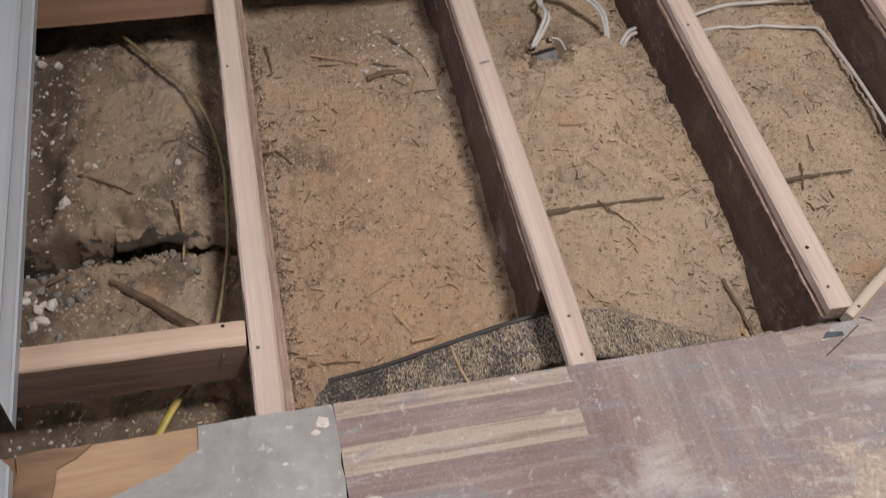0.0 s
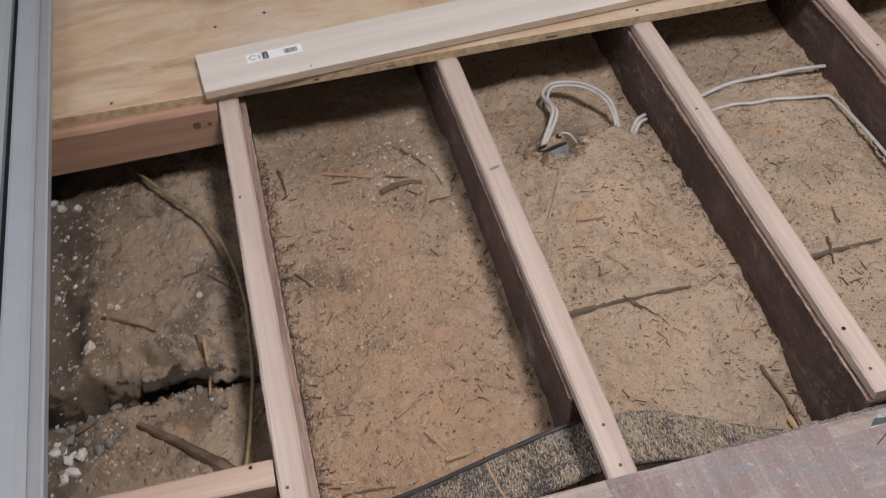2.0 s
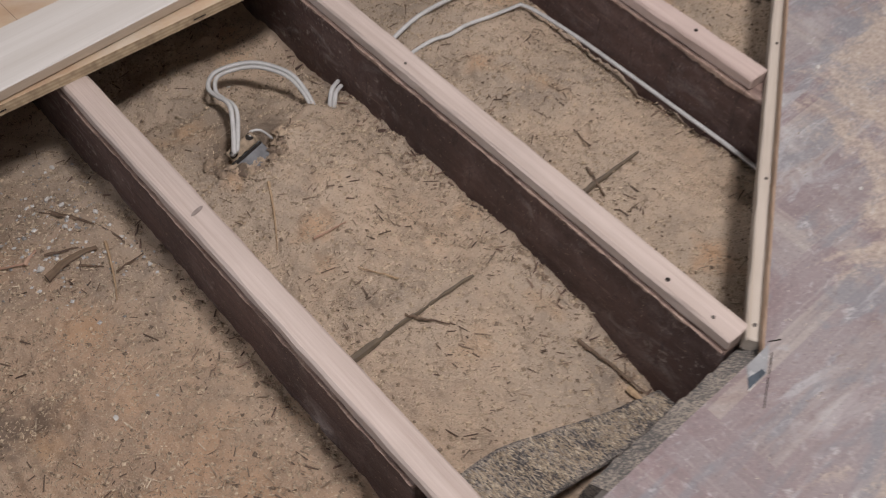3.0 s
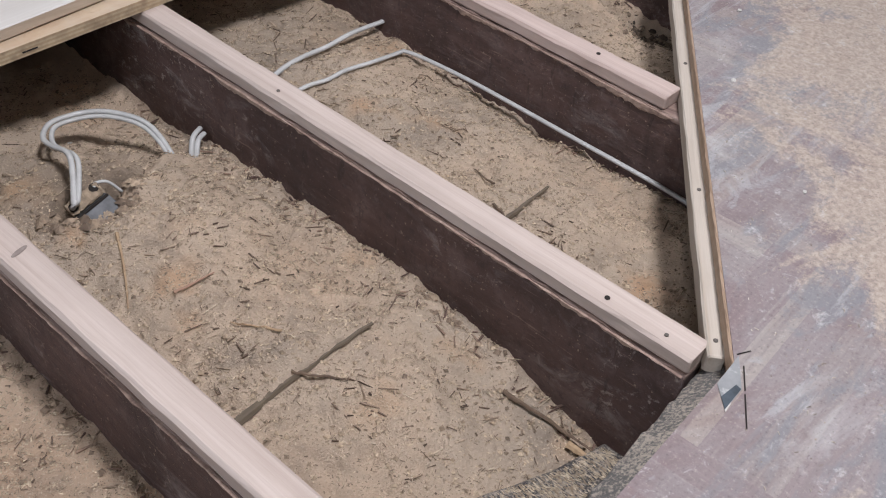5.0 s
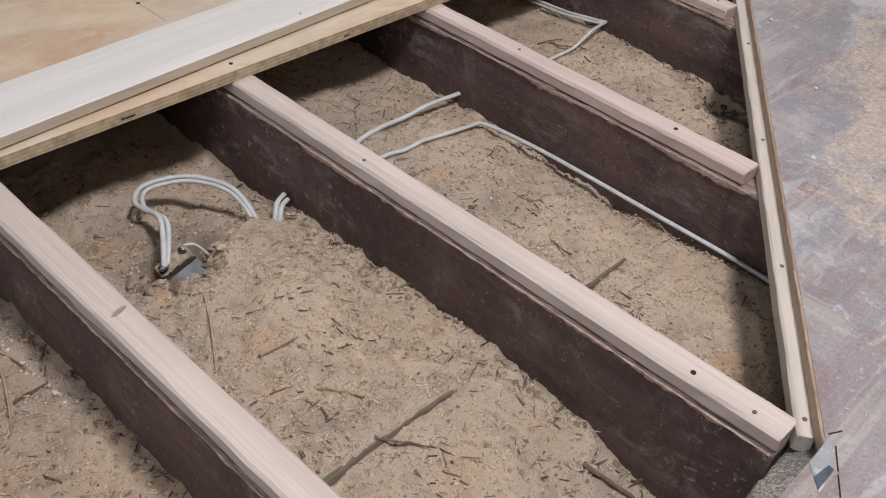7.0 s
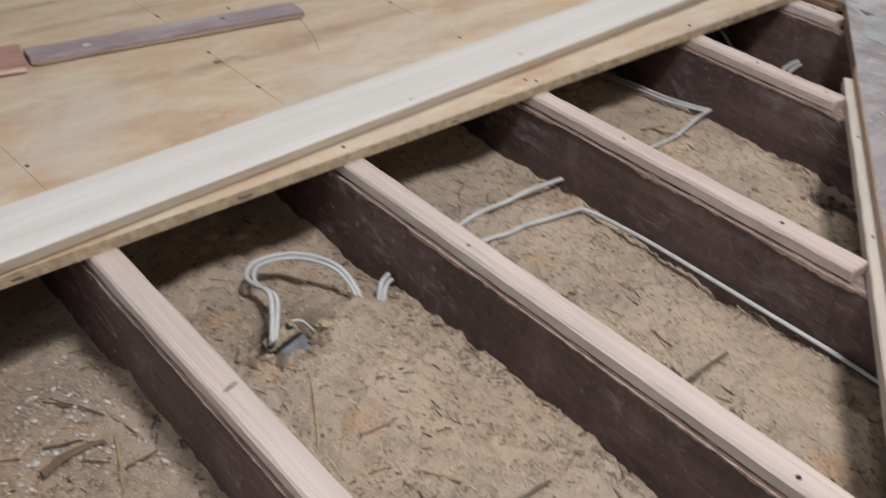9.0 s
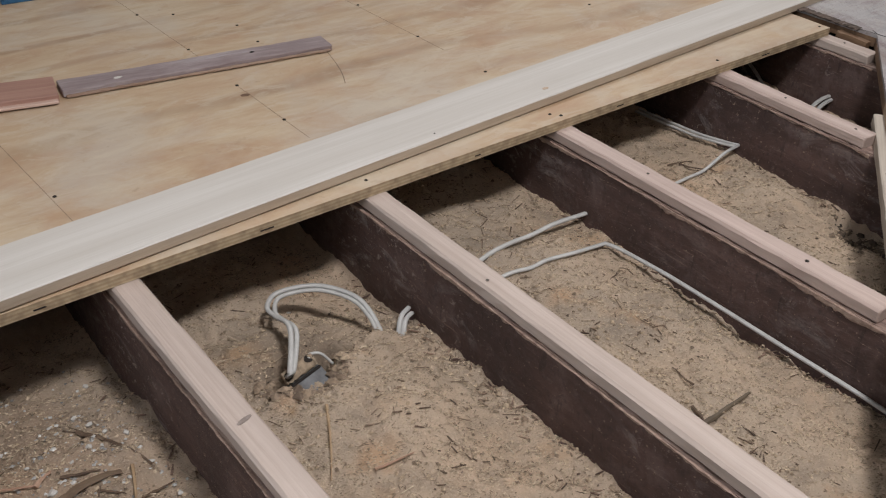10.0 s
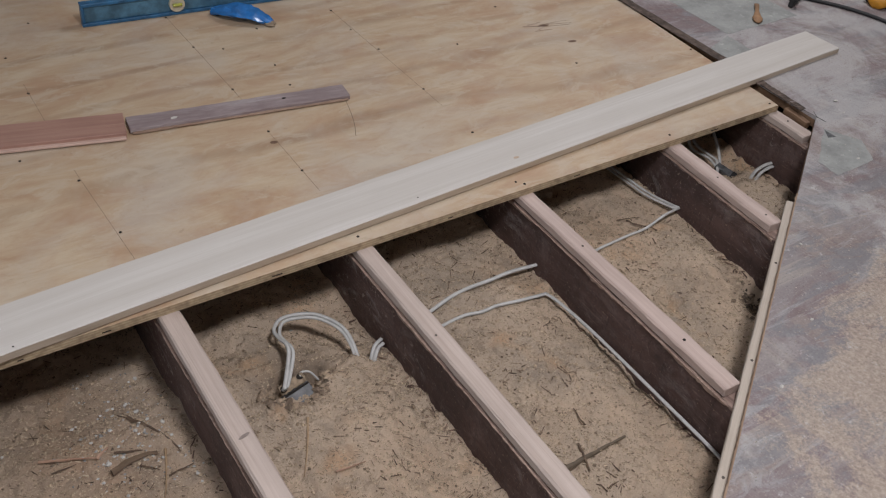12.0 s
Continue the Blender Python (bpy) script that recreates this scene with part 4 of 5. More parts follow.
part("block", bm, (wood("pinkish_blocking", (0.57, 0.455, 0.38), (0.50, 0.385, 0.31), (0.38, 0.27, 0.205), stain=0.2, ring=0.8),
                   wood("rough_sawn_side", (0.37, 0.265, 0.215), (0.30, 0.205, 0.165), (0.20, 0.125, 0.10), along=4, across=90, stain=0.35, relief=0.9)), near_block, m=along(p, q))
screw(near_block, -0.060, -1.134, 0.0004, 0.0028, material=HOLE)
part("nail", tube([(-0.062, -1.160, -0.018), (-0.064, -1.172, -0.019)], 0.0016), STEEL, near_block)
far_block = thing("blocking", "brown pine blocking under the plywood edge, with a knot", "timber block", "blocking pieces")
p, q = (-0.45, -0.352, 0.0), (-0.024, -0.352, 0.0)
part("block", bar(span(p, q), 0.045, 0.086, 0.0025, 10, 0.0006, 4), BLOCKING, far_block, m=along(p, q))
part("knot", disc(0.008, 0.001, 14, 0.0005), KNOT, far_block, "round dark knot", pose(-0.068, -0.3743, -0.030, 90, 0, 0))
part("knot", disc(0.004, 0.001, 10, 0.0005), KNOT, far_block, "", pose(-0.045, -0.3743, -0.031, 90, 0, 0))

# batten along the slanting cut
ux, uy = DX / DL, DY / DL
b0, b1 = (0.810, -1.268, 0.001), (1.757, -0.6465, 0.001)
batten = thing("edge_batten", "pale yellowish batten fixed along the slanting cut", "timber strip")
part("strip", bar(span(b0, b1), 0.0195, 0.023, 0.002, 30, 0.0005, 9), BATTEN, batten, m=along(b0, b1))
for t in (0.02, 0.24, 0.5, 0.78):
    screw(batten, b0[0] + (b1[0] - b0[0]) * t, b0[1] + (b1[1] - b0[1]) * t, 0.0013, 0.0028)

ec = 0.0004
e0, e1 = (D0[0] + 0.012 * ux - DN[0] * ec, D0[1] + 0.012 * uy - DN[1] * ec, FLOOR - 0.001), (1.77 - DN[0] * ec, D0[1] + (1.77 - D0[0]) * DY / DX - DN[1] * ec, FLOOR - 0.001)
part("cut_edge", bar(span(e0, e1), 0.0044, 0.019, 0.0016, 120, 0.0006, 13), wood("raw_tan_edge", (0.47, 0.345, 0.25), (0.39, 0.275, 0.19), (0.24, 0.155, 0.10), along=9, relief=0.6), floor, "raw tan cut edge of the old floor", along(e0, e1))

# ---- plywood sheet ----


def plywood():
    ob = thing("plywood_sheet", "new yellow-tan plywood sheet screwed down over the joists", "plywood")
    bm = bmesh.new()
    outline = [(-0.345, PLY_Y + 0.010), (-0.03, PLY_Y), (2.046, PLY_Y), (2.084, 0.30), (2.10, 1.25), (-0.345, 1.25)]
    prism(bm, outline, 0.0006, 0.018, 0.0007)
    for f in bm.faces:
        f.material_index = 0 if f.normal.z > 0.5 else 1
    part("sheet", bm, (PLY, PLY_EDGE), ob)
    for x, y in ((0.417, -0.112), (0.401, 0.089), (0.407, 0.473), (0.405, 0.659), (0.823, -0.078), (0.826, 0.093), (0.831, 0.298), (0.829, 0.533), (0.827, 0.717), (0.816, -0.332),
                 (1.247, -0.113), (1.251, 0.106), (1.256, 0.332), (1.244, 0.460), (1.251, 0.583), (1.230, -0.337), (1.676, -0.331), (1.70, 0.05), (1.70, 0.42), (0.10, -0.12)):
        screw(ob, x, y, 0.0181, 0.0032, material=HOLE)
    for x, y in ((-0.001, -0.141), (-0.209, -0.327), (0.317, 0.209), (0.893, 0.495), (0.974, 0.365), (0.964, 0.261), (1.018, 0.564), (1.465, 0.271), (1.217, -0.322), (2.055, -0.024), (2.03, -0.335), (0.502, 0.82)):
        screw(ob, x, y, 0.0181, 0.0030, material=HOLE)
    for x, y, s in ((1.772, 0.155, 2.4), (1.756, 0.265, 2.8), (0.818, 0.048, 1.6)):
        part("knot", disc(0.0055, 0.0006, 12, 0.0003, s), KNOT, ob, "dark knot hole", pose(x, y, 0.0180, 0, 0, -12))
    for x0, y0, x1, y1 in ((0.409, 0.52, 0.404, 0.22), (0.404, 0.13, 0.413, -0.20), (0.829, 0.75, 0.831, 0.20), (0.826, 0.10, 0.822, -0.16), (1.252, 0.60, 1.250, 0.02)):
        p, q = (x0, y0, 0.0183), (x1, y1, 0.0183)
        part("pencil_line", bar(span(p, q), 0.0009, 0.0002, 0.0001), PENCIL, ob, "", along(p, q))
    for x, w in ((0.30, 0.016), (0.62, 0.022), (1.02, 0.012), (1.36, 0.018), (1.80, 0.026), (0.16, 0.010)):
        part("edge_void", bar(w, 0.0012, 0.0022, 0.0004), HOLE, ob, "dark void in the plywood edge", pose(x, PLY_Y - 0.0001, 0.0085))
    rng = random.Random(8)
    for i in range(9):
        x, y = 1.74 + rng.uniform(-0.05, 0.05), 0.265 + rng.uniform(-0.02, 0.02)
        ln, a = rng.uniform(0.03, 0.11), rng.uniform(-0.5, 0.3)
        p, q = (x, y, 0.0183), (x + ln * math.cos(a), y + ln * math.sin(a), 0.0183)
        part("grain_split", bar(span(p, q), rng.uniform(0.0008, 0.0022), 0.0002, 0.0001, 3, 0.0001, i), KNOT, ob, "", along(p, q))
    arc = [(1.055, 0.154, 0.0183), (1.042, 0.110, 0.0183), (1.028, 0.066, 0.0183), (1.013, 0.028, 0.0183), (0.995, -0.008, 0.0183)]
    part("pencil_line", tube(arc, 0.0008, 5, 3, 0.3), PENCIL, ob, "curved pencil mark")


plywood()

# ---- things on the plywood ----


def long_board():
    p, q = (-0.043, -0.3095, 0.0375), (2.440, -0.1665, 0.0375)
    m = along(p, q)
    ob = thing("long_board", "long pale whitish pine board lying loose across the plywood", "board", m=m)
    bm = bar(span(p, q), 0.1190, 0.0180, 0.0018, 40, 0.0003, 21)
    for f in bm.faces:
        f.material_index = 0 if f.normal.z > 0.5 else 1
    part("board", bm, (PLANK, PLANK_SIDE), ob)
    st = part("sticker", bar(0.106, 0.026, 0.0004, 0.0002), PAPER, ob, "white product sticker with a barcode", pose(0.090, 0.0105, 0.0006, 0, 0, 1))
    part("black_field", bar(0.011, 0.022, 0.0003, 0.0001), INK, st, "", pose(0.030, 0, 0.0005))
    for i, (x, w) in enumerate(((0.072, 0.0016), (0.075, 0.0010), (0.0775, 0.0020), (0.081, 0.0010), (0.0835, 0.0016), (0.0865, 0.001), (0.0885, 0.0018), (0.092, 0.0011), (0.0945, 0.0016))):
        part("barcode_bar", bar(w, 0.014, 0.0003, 0.0001), INK, st, "", pose(x, -0.001, 0.0005))
    ring = [(0.012 + 0.0065 * math.cos(a), 0.0065 * math.sin(a), 0.0005) for a in np.linspace(0.6, 5.6, 9)]
    part("mark", tube(ring, 0.0013, 5, 3, 0.3), TEAL, st, "teal swirl mark")
    for y in (0.004, -0.001, -0.006):
        part("text_bar", bar(0.007, 0.0022, 0.0003, 0.0001), TEAL, st, "", pose(0.0205, y, 0.0005))
        part("text_bar", bar(0.006, 0.0016, 0.0003, 0.0001), PAPER, st, "", pose(0.0325, y, 0.0009))
    for x, y in ((1.02, -0.045), (0.2, -0.05)):
        part("nick", disc(0.0018, 0.0004, 6, 0.0001), HOLE, ob, "", pose(x, y, 0.0001))
    part("knot", disc(0.004, 0.0005, 10, 0.0002, 2.0), wood("pale_knot", (0.62, 0.50, 0.38), (0.55, 0.43, 0.32), (0.45, 0.33, 0.23)), ob, "", pose(1.30, -0.032, 0.0002))


long_board()


def red_board():
    p, q = (-0.12, 0.400, 0.034), (0.550, 0.2385, 0.034)
    ob = thing("tongue_board", "red-brown tongue-and-groove hardwood board lying on the plywood", "board", m=along(p, q))
    part("board", bar(span(p, q), 0.086, 0.0155, 0.0015, 20, 0.0003, 22), RED, ob)
    part("tongue", bar(span(p, q) - 0.004, 0.012, 0.005, 0.001, 20, 0.0003, 23), RED_PALE, ob, "thin projecting tongue", pose(0.002, -0.048, -0.0075))


def grey_lath():
    p, q = (0.556, 0.2375, 0.0305), (1.066, 0.1655, 0.0305)
    ob = thing("old_lath", "weathered purple-grey lath lying on the plywood", "lath", m=along(p, q))
    part("lath", bar(span(p, q), 0.055, 0.0118, 0.0012, 24, 0.0008, 24), LATH, ob)
    part("broken_layer", bar(span(p, q) - 0.01, 0.010, 0.004, 0.001, 60, 0.0008, 25), LATH_SPLIT, ob, "split brown underside", pose(0.004, -0.0285, -0.0065))
    part("paint_spot", lump(0.011, 7, 0.06), STONE, ob, "white paint spot", pose(0.10, -0.006, 0.0004))
    part("nail_hole", disc(0.0036, 0.0006, 10, 0.0003, 1.5), HOLE, ob, "", pose(0.36, 0.004, 0.0001))


red_board()
grey_lath()


def spirit_level():
    m = along((0.618, 0.742, 0.018), (1.02, 0.706, 0.018))
    ob = thing("spirit_level", "scratched blue metal spirit level standing on edge", "level", m=m)
    length, h = 0.60, 0.062
    for z, n in ((h, "top_rail"), (0.009, "bottom_rail")):
        part(n, bar(length, 0.024, 0.009, 0.0015), BLUE, ob, m=pose(0, 0.012, z))
    part("web", bar(length - 0.004, 0.010, h - 0.018, 0.001), BLUE_PALE, ob, "dusty blue web", pose(0.002, 0.012, h - 0.009))
    for x in (0.0, length - 0.008):
        part("end_cap", bar(0.008, 0.022, h - 0.019, 0.002), BLUE, ob, "", pose(x, 0.012, h - 0.0095))
    part("vial_frame", disc(0.021, 0.009, 20, 0.002), CREAM, ob, "cream vial holder", pose(0.245, 0.005, 0.031, 90, 0, 0))
    part("vial", tube([(0.233, -0.0055, 0.031), (0.257, -0.0055, 0.031)], 0.0045), VIAL, ob, "yellow-green vial", smooth=True)


spirit_level()


def blue_scraper():
    m = pose(0.950, 0.695, 0.018, 0, 0, -47)
    ob = thing("plastic_scoop", "bright blue crumpled plastic piece on the plywood", "plastic scrap", m=m)
    rng = random.Random(3)
    rings = []
    for i in range(13):
        t = i / 12
        w = 0.010 + 0.030 * math.sin(math.pi * min(1, t * 0.92 + 0.06)) ** 0.8
        zc = 0.018 * math.sin(math.pi * t) + 0.006
        rings.append([(0.17 * t, w * math.cos(a) + rng.uniform(-0.003, 0.003), max(0.0005, zc + (0.011 * (1 - 0.5 * t)) * math.sin(a) + rng.uniform(-0.003, 0.003))) for a in np.arange(10) * math.tau / 10])
    part("body", loft(bmesh.new(), rings), BLUE_BRIGHT, ob)
    part("dirty_tip", lump(0.020, 9, 0.3, 0.3, 2), CARDBOARD, ob, "brown dirty tip", pose(0.165, -0.006, 0.006))


blue_scraper()

# ---- things on the old floor ----
strap = thing("power_tool", "orange and black power tool lying on the floor", "power tool", m=pose(2.815, -0.075, FLOOR, 0, 0, 20))
rings = []
for t, w, h in ((0, 0.02, 0.03), (0.02, 0.042, 0.055), (0.09, 0.05, 0.07), (0.17, 0.045, 0.065), (0.22, 0.03, 0.045), (0.23, 0.015, 0.03)):
    rings.append([(t, w * math.cos(a), max(0.0, h / 2 + h / 2 * math.sin(a))) for a in np.arange(14) * math.tau / 14])
part("body", loft(bmesh.new(), rings), ORANGE, strap, smooth=True)
for t in (0.03, 0.12):
    part("grip_band", tube([(t, 0.052 * math.cos(a), max(0.002, 0.035 + 0.038 * math.sin(a))) for a in np.linspace(-0.9, math.pi + 0.9, 9)], 0.006), BLACK, strap, "black rubber band")
cord = thing("extension_lead", "black electric lead lying on the floor", "lead")
part("sheath", tube([(2.57, 0.20, FLOOR + 0.006), (2.63, 0.09, FLOOR + 0.006), (2.68, 0.02, FLOOR + 0.006), (2.715, -0.037, FLOOR + 0.006), (2.745, -0.11, FLOOR + 0.006), (2.76, -0.18, FLOOR + 0.006), (2.80, -0.30, FLOOR + 0.006)], 0.0058), BLACK, cord, smooth=True)
plug = thing("black_clamp", "small black clamp lying on the floor", "clamp", m=pose(2.553, 0.045, FLOOR, 0, 0, 22))
part("jaw", bar(0.09, 0.016, 0.02, 0.004, 3), BLACK, plug, m=pose(0, 0, 0.02))
part("knob", disc(0.014, 0.018, 12, 0.002), BLACK, plug, m=pose(0.012, 0, 0.02))
leaf = thing("paint_scraper", "brown wooden scraper handle lying on the dusty floor", "scraper", m=along((2.36, 0.005, FLOOR + 0.006), (2.46, 0.10, FLOOR + 0.008)))
rings = []
for t, w in ((0, 0.006), (0.012, 0.013), (0.03, 0.016), (0.05, 0.011), (0.08, 0.006), (0.13, 0.008)):
    rings.append([(t, w * math.cos(a), 0.35 * w * math.sin(a)) for a in np.arange(10) * math.tau / 10])
part("handle", loft(bmesh.new(), rings), LEAF, leaf, smooth=True)
for i, (x, y, r) in enumerate(((1.26, -1.04, 0.005), (1.10, -1.22, 0.0035), (2.20, -0.41, 0.006), (1.62, -0.78, 0.004), (2.17, -0.46, 0.004), (1.45, -0.95, 0.004), (2.02, -0.62, 0.004))):
    tagged(part("plaster_crumb", lump(r, 300 + i, 0.5), STONE, None, "", Matrix.Translation((x, y, FLOOR + r * 0.35))), "small white plaster crumb on the dusty floor", "crumb", "plaster crumbs")

# ---- white sliding-door sill ----


def door_sill():
    ob = thing("door_sill", "white coated metal sliding-door sill with a dark gap", "door sill", kind="structure")

    def strip(name, prof, y0, y1, skew, material, label=""):
        rings = [[(x, y + skew * (x + 0.309), z) for x, z in prof] for y in (y0, y1)]
        part(name, loft(bmesh.new(), rings), material, ob, label)
    for y0, y1, skew in ((-1.262, 2.9, -2.1), (-2.9, -1.318, -1.2)):
        a, b = (skew, 0) if y0 > -2 else (0, skew)
        for name, prof, mt in (("lip", [(-0.3130, 0.034), (-0.3090, 0.034), (-0.3090, 0.0505), (-0.3130, 0.0505)], PVC),
                               ("channel", [(-0.3305, 0.036), (-0.3132, 0.036), (-0.3132, 0.0468), (-0.3305, 0.0468)], PVC_GREY),
                               ("rail", [(-0.372, 0.030), (-0.3307, 0.030), (-0.3307, 0.050), (-0.336, 0.0545), (-0.345, 0.0565), (-0.366, 0.0565), (-0.372, 0.052)], PVC),
                               ("seal", [(-0.383, 0.030), (-0.3722, 0.030), (-0.3722, 0.041), (-0.383, 0.041)], GAP_DARK),
                               ("outer_rail", [(-0.56, 0.030), (-0.3832, 0.030), (-0.3832, 0.054), (-0.392, 0.058), (-0.56, 0.058)], PVC)):
            rings = [[(x, y0 + a * (x + 0.309), z) for x, z in prof], [(x, y1 + b * (x + 0.309), z) for x, z in prof]]
            part(name, loft(bmesh.new(), rings), mt, ob)


door_sill()

# ---- black belt, box and cables in the ground ----


BELT_X, BELT_Z = [], []


def rubber_belt():
    ob = thing("rubber_strip", "bent black rubber strip dusted with sawdust, passing under a joist", "rubber strip")
    xs = np.linspace(0.015, 0.80, 46)
    zt = np.interp(xs, [0.015, 0.09, 0.17, 0.265, 0.35, 0.41, 0.47, 0.54, 0.615, 0.70, 0.80], [-0.196, -0.184, -0.166, -0.128, -0.098, -0.082, -0.084, -0.106, -0.138, -0.176, -0.195])
    zt = np.convolve(np.pad(zt, 2, "edge"), np.ones(5) / 5, "valid")
    BELT_X.extend(xs.tolist())
    BELT_Z.extend(zt.tolist())
    rings = []
    for i, (x, z) in enumerate(zip(xs, zt)):
        yn, ys = -1.138 - 0.20 * max(0, x - 0.52), -1.222 - 0.05 * max(0, x - 0.5)
        w = 0.0012 * math.sin(i * 1.7)
        rings.append([(x, yn, z + w), (x, yn - 0.004, z + 0.004 + w), (x, ys, z + 0.004 - w), (x, ys - 0.002, z), (x, ys, z - 0.010), (x, yn, z - 0.012)])
    part("strip", loft(bmesh.new(), rings), BELT, ob)
    rim = [(float(x), -1.137 - 0.20 * max(0, x - 0.52), float(z) + 0.002) for x, z in zip(xs[:27:3], zt[:27:3])]
    part("rim", tube(rim, 0.0042, 8, 3), plain("dark_grey_rubber", (0.055, 0.050, 0.053), 0.6), ob, "clean black upper rim")
    part("seam", tube([(0.262, -1.143, -0.1245), (0.266, -1.18, -0.1232), (0.275, -1.218, -0.1215)], 0.0022, 6, 4, 0.6), CHIP, ob, "pale ridge across the strip")


rubber_belt()


def ground_line(pts, lift=0.003):
    around = [(0.012 * i, 0.012 * j) for i in range(-3, 4) for j in range(-3, 4)]
    return [(x, y, sum(soil_at(x + a, y + b) for a, b in around) / 49 + lift + 0.002) for x, y in pts]


def junction_box():
    x, y = 0.590, -0.506
    z = soil_at(x, y)
    ob = thing("junction_box", "half-buried grey plastic junction box with a sand-covered lid", "junction box", m=pose(x, y, z + 0.010, 28, -6, 10))
    part("body", bar(0.056, 0.040, 0.034, 0.005, 3, 0.0006, 2), BOX_GREY, ob, m=pose(-0.028, -0.014, 0.006))
    part("lid", bar(0.056, 0.018, 0.004, 0.0012, 14, 0.0014, 5), CARDBOARD, ob, "sand-covered lid", pose(-0.030, 0.012, 0.012, 6, 0, 0))
    part("slot", bar(0.054, 0.004, 0.004, 0.001), HOLE, ob, "dark slot under the lid", pose(-0.027, -0.001, 0.0078))
    for dx, dy in ((-0.022, 0.0120), (0.018, 0.016)):
        part("grommet", disc(0.0062, 0.0010, 14, 0.0, 1.2), HOLE, ob, "black cable grommet", pose(dx, dy, 0.0115))
    part("corner_lug", disc(0.011, 0.014, 12, 0.003), BOX_GREY, ob, m=pose(-0.014, -0.037, -0.010))
    return ob.matrix_basis


BOX = junction_box()
ENTRY, ENTRY_2 = BOX @ Vector((-0.0235, 0.012, 0.010)), BOX @ Vector((-0.0195, 0.0125, 0.010))


def cable(label, paths, r=0.0036, material=None, flat=0.75):
    ob = thing("cable", label, "cable", "cables in the ground")
    for pts in paths:
        part("sheath", tube(pts, r, 8, 6, flat), material or CABLE, ob, smooth=True)
    return ob


cable("pale grey twin cable looping out of a junction box", [
    [tuple(ENTRY), tuple(BOX @ Vector((-0.0215, 0.014, 0.026))), (0.604, -0.450, -0.110), (0.615, -0.420, -0.111), (0.613, -0.391, -0.117), (0.614, -0.366, -0.116), (0.639, -0.347, -0.113), (0.682, -0.354, -0.113), (0.712, -0.377, -0.113), (0.733, -0.421, -0.114), (0.735, -0.460, -0.122), (0.732, -0.494, -0.142)]], 0.0040, flat=0.85)
cable("pale grey cable doubled behind the loop", [
    [tuple(ENTRY_2), tuple(BOX @ Vector((-0.0145, 0.0135, 0.026))), (0.611, -0.454, -0.113), (0.622, -0.425, -0.116), (0.622, -0.400, -0.123), (0.621, -0.376, -0.122), (0.641, -0.3535, -0.1175), (0.681, -0.3600, -0.1175), (0.709, -0.3820, -0.1175), (0.7285, -0.423, -0.1185), (0.7305, -0.462, -0.1260), (0.728, -0.495, -0.146)]], 0.0037, flat=0.85)
cable("pale grey twin cable stub rising beside a joist", [
    [(0.750, -0.508, -0.152), (0.757, -0.500, -0.136), (0.770, -0.489, -0.125), (0.790, -0.480, -0.124)],
    [(0.755, -0.513, -0.152), (0.762, -0.505, -0.138), (0.774, -0.495, -0.129), (0.790, -0.488, -0.129)]], 0.0040)
cable("thin pale cable leaving the junction box", [[tuple(BOX @ Vector((0.018, 0.016, 0.012))), (0.615, -0.482, -0.128), (0.630, -0.486, -0.132), (0.643, -0.496, -0.150)]], 0.0025)
cable("pale grey cable crossing the soil into a joist", [ground_line([(0.80, -0.500), (0.88, -0.468), (0.971, -0.446), (1.03, -0.436), (1.086, -0.432)], 0.006) + [(1.14, -0.437, -0.122), (1.192, -0.445, -0.120), (1.24, -0.45, -0.120)]], 0.0046)
cable("pale grey cable bending along the foot of a joist", [
    ground_line([(0.80, -0.515), (0.90, -0.503), (0.969, -0.503), (1.01, -0.512), (1.049, -0.511), (1.10, -0.518)], 0.004) + [(1.150, -0.523, -0.128), (1.170, -0.527, -0.127)],
    [(1.168, -0.525, -0.127), (1.176, -0.560, -0.127), (1.180, -0.652, -0.126), (1.180, -0.75, -0.127), (1.178, -0.866, -0.128), (1.174, -1.014, -0.128), (1.165, -1.13, -0.130)]], 0.0040)
cable("pale grey twin cable on the soil under the plywood edge", [
    [(1.620, -0.20, -0.125), (1.622, -0.30, -0.122), (1.624, -0.36, -0.120), (1.640, -0.42, -0.119), (1.648, -0.438, -0.119)],
    [(1.610, -0.20, -0.127), (1.612, -0.30, -0.124), (1.614, -0.36, -0.122), (1.632, -0.42, -0.121), (1.643, -0.440, -0.121)],
    [(1.648, -0.439, -0.119), (1.60, -0.441, -0.122)] + ground_line([(1.54, -0.443), (1.488, -0.445), (1.42, -0.452), (1.374, -0.457), (1.30, -0.47), (1.24, -0.48)], 0.004)], 0.0036)
cable("pale grey cables dropping from below the plywood", [
    [(1.995, -0.18, -0.09), (1.960, -0.25, -0.105), (1.935, -0.30, -0.128), (1.920, -0.325, -0.150)],
    [(1.915, -0.20, -0.10), (1.900, -0.245, -0.120), (1.905, -0.285, -0.128), (1.912, -0.315, -0.135), (1.890, -0.345, -0.150)],
    [(1.900, -0.21, -0.10), (1.880, -0.25, -0.125), (1.895, -0.30, -0.130), (1.905, -0.335, -0.150)]], 0.0045)
cable("pale grey twin cable arching out of the soil at a joist", [
    [(1.945, -0.405, -0.160), (1.960, -0.405, -0.130), (1.985, -0.407, -0.118), (2.015, -0.409, -0.116)],
    [(1.955, -0.415, -0.160), (1.968, -0.415, -0.134), (1.990, -0.416, -0.124), (2.015, -0.416, -0.122)]], 0.0050)
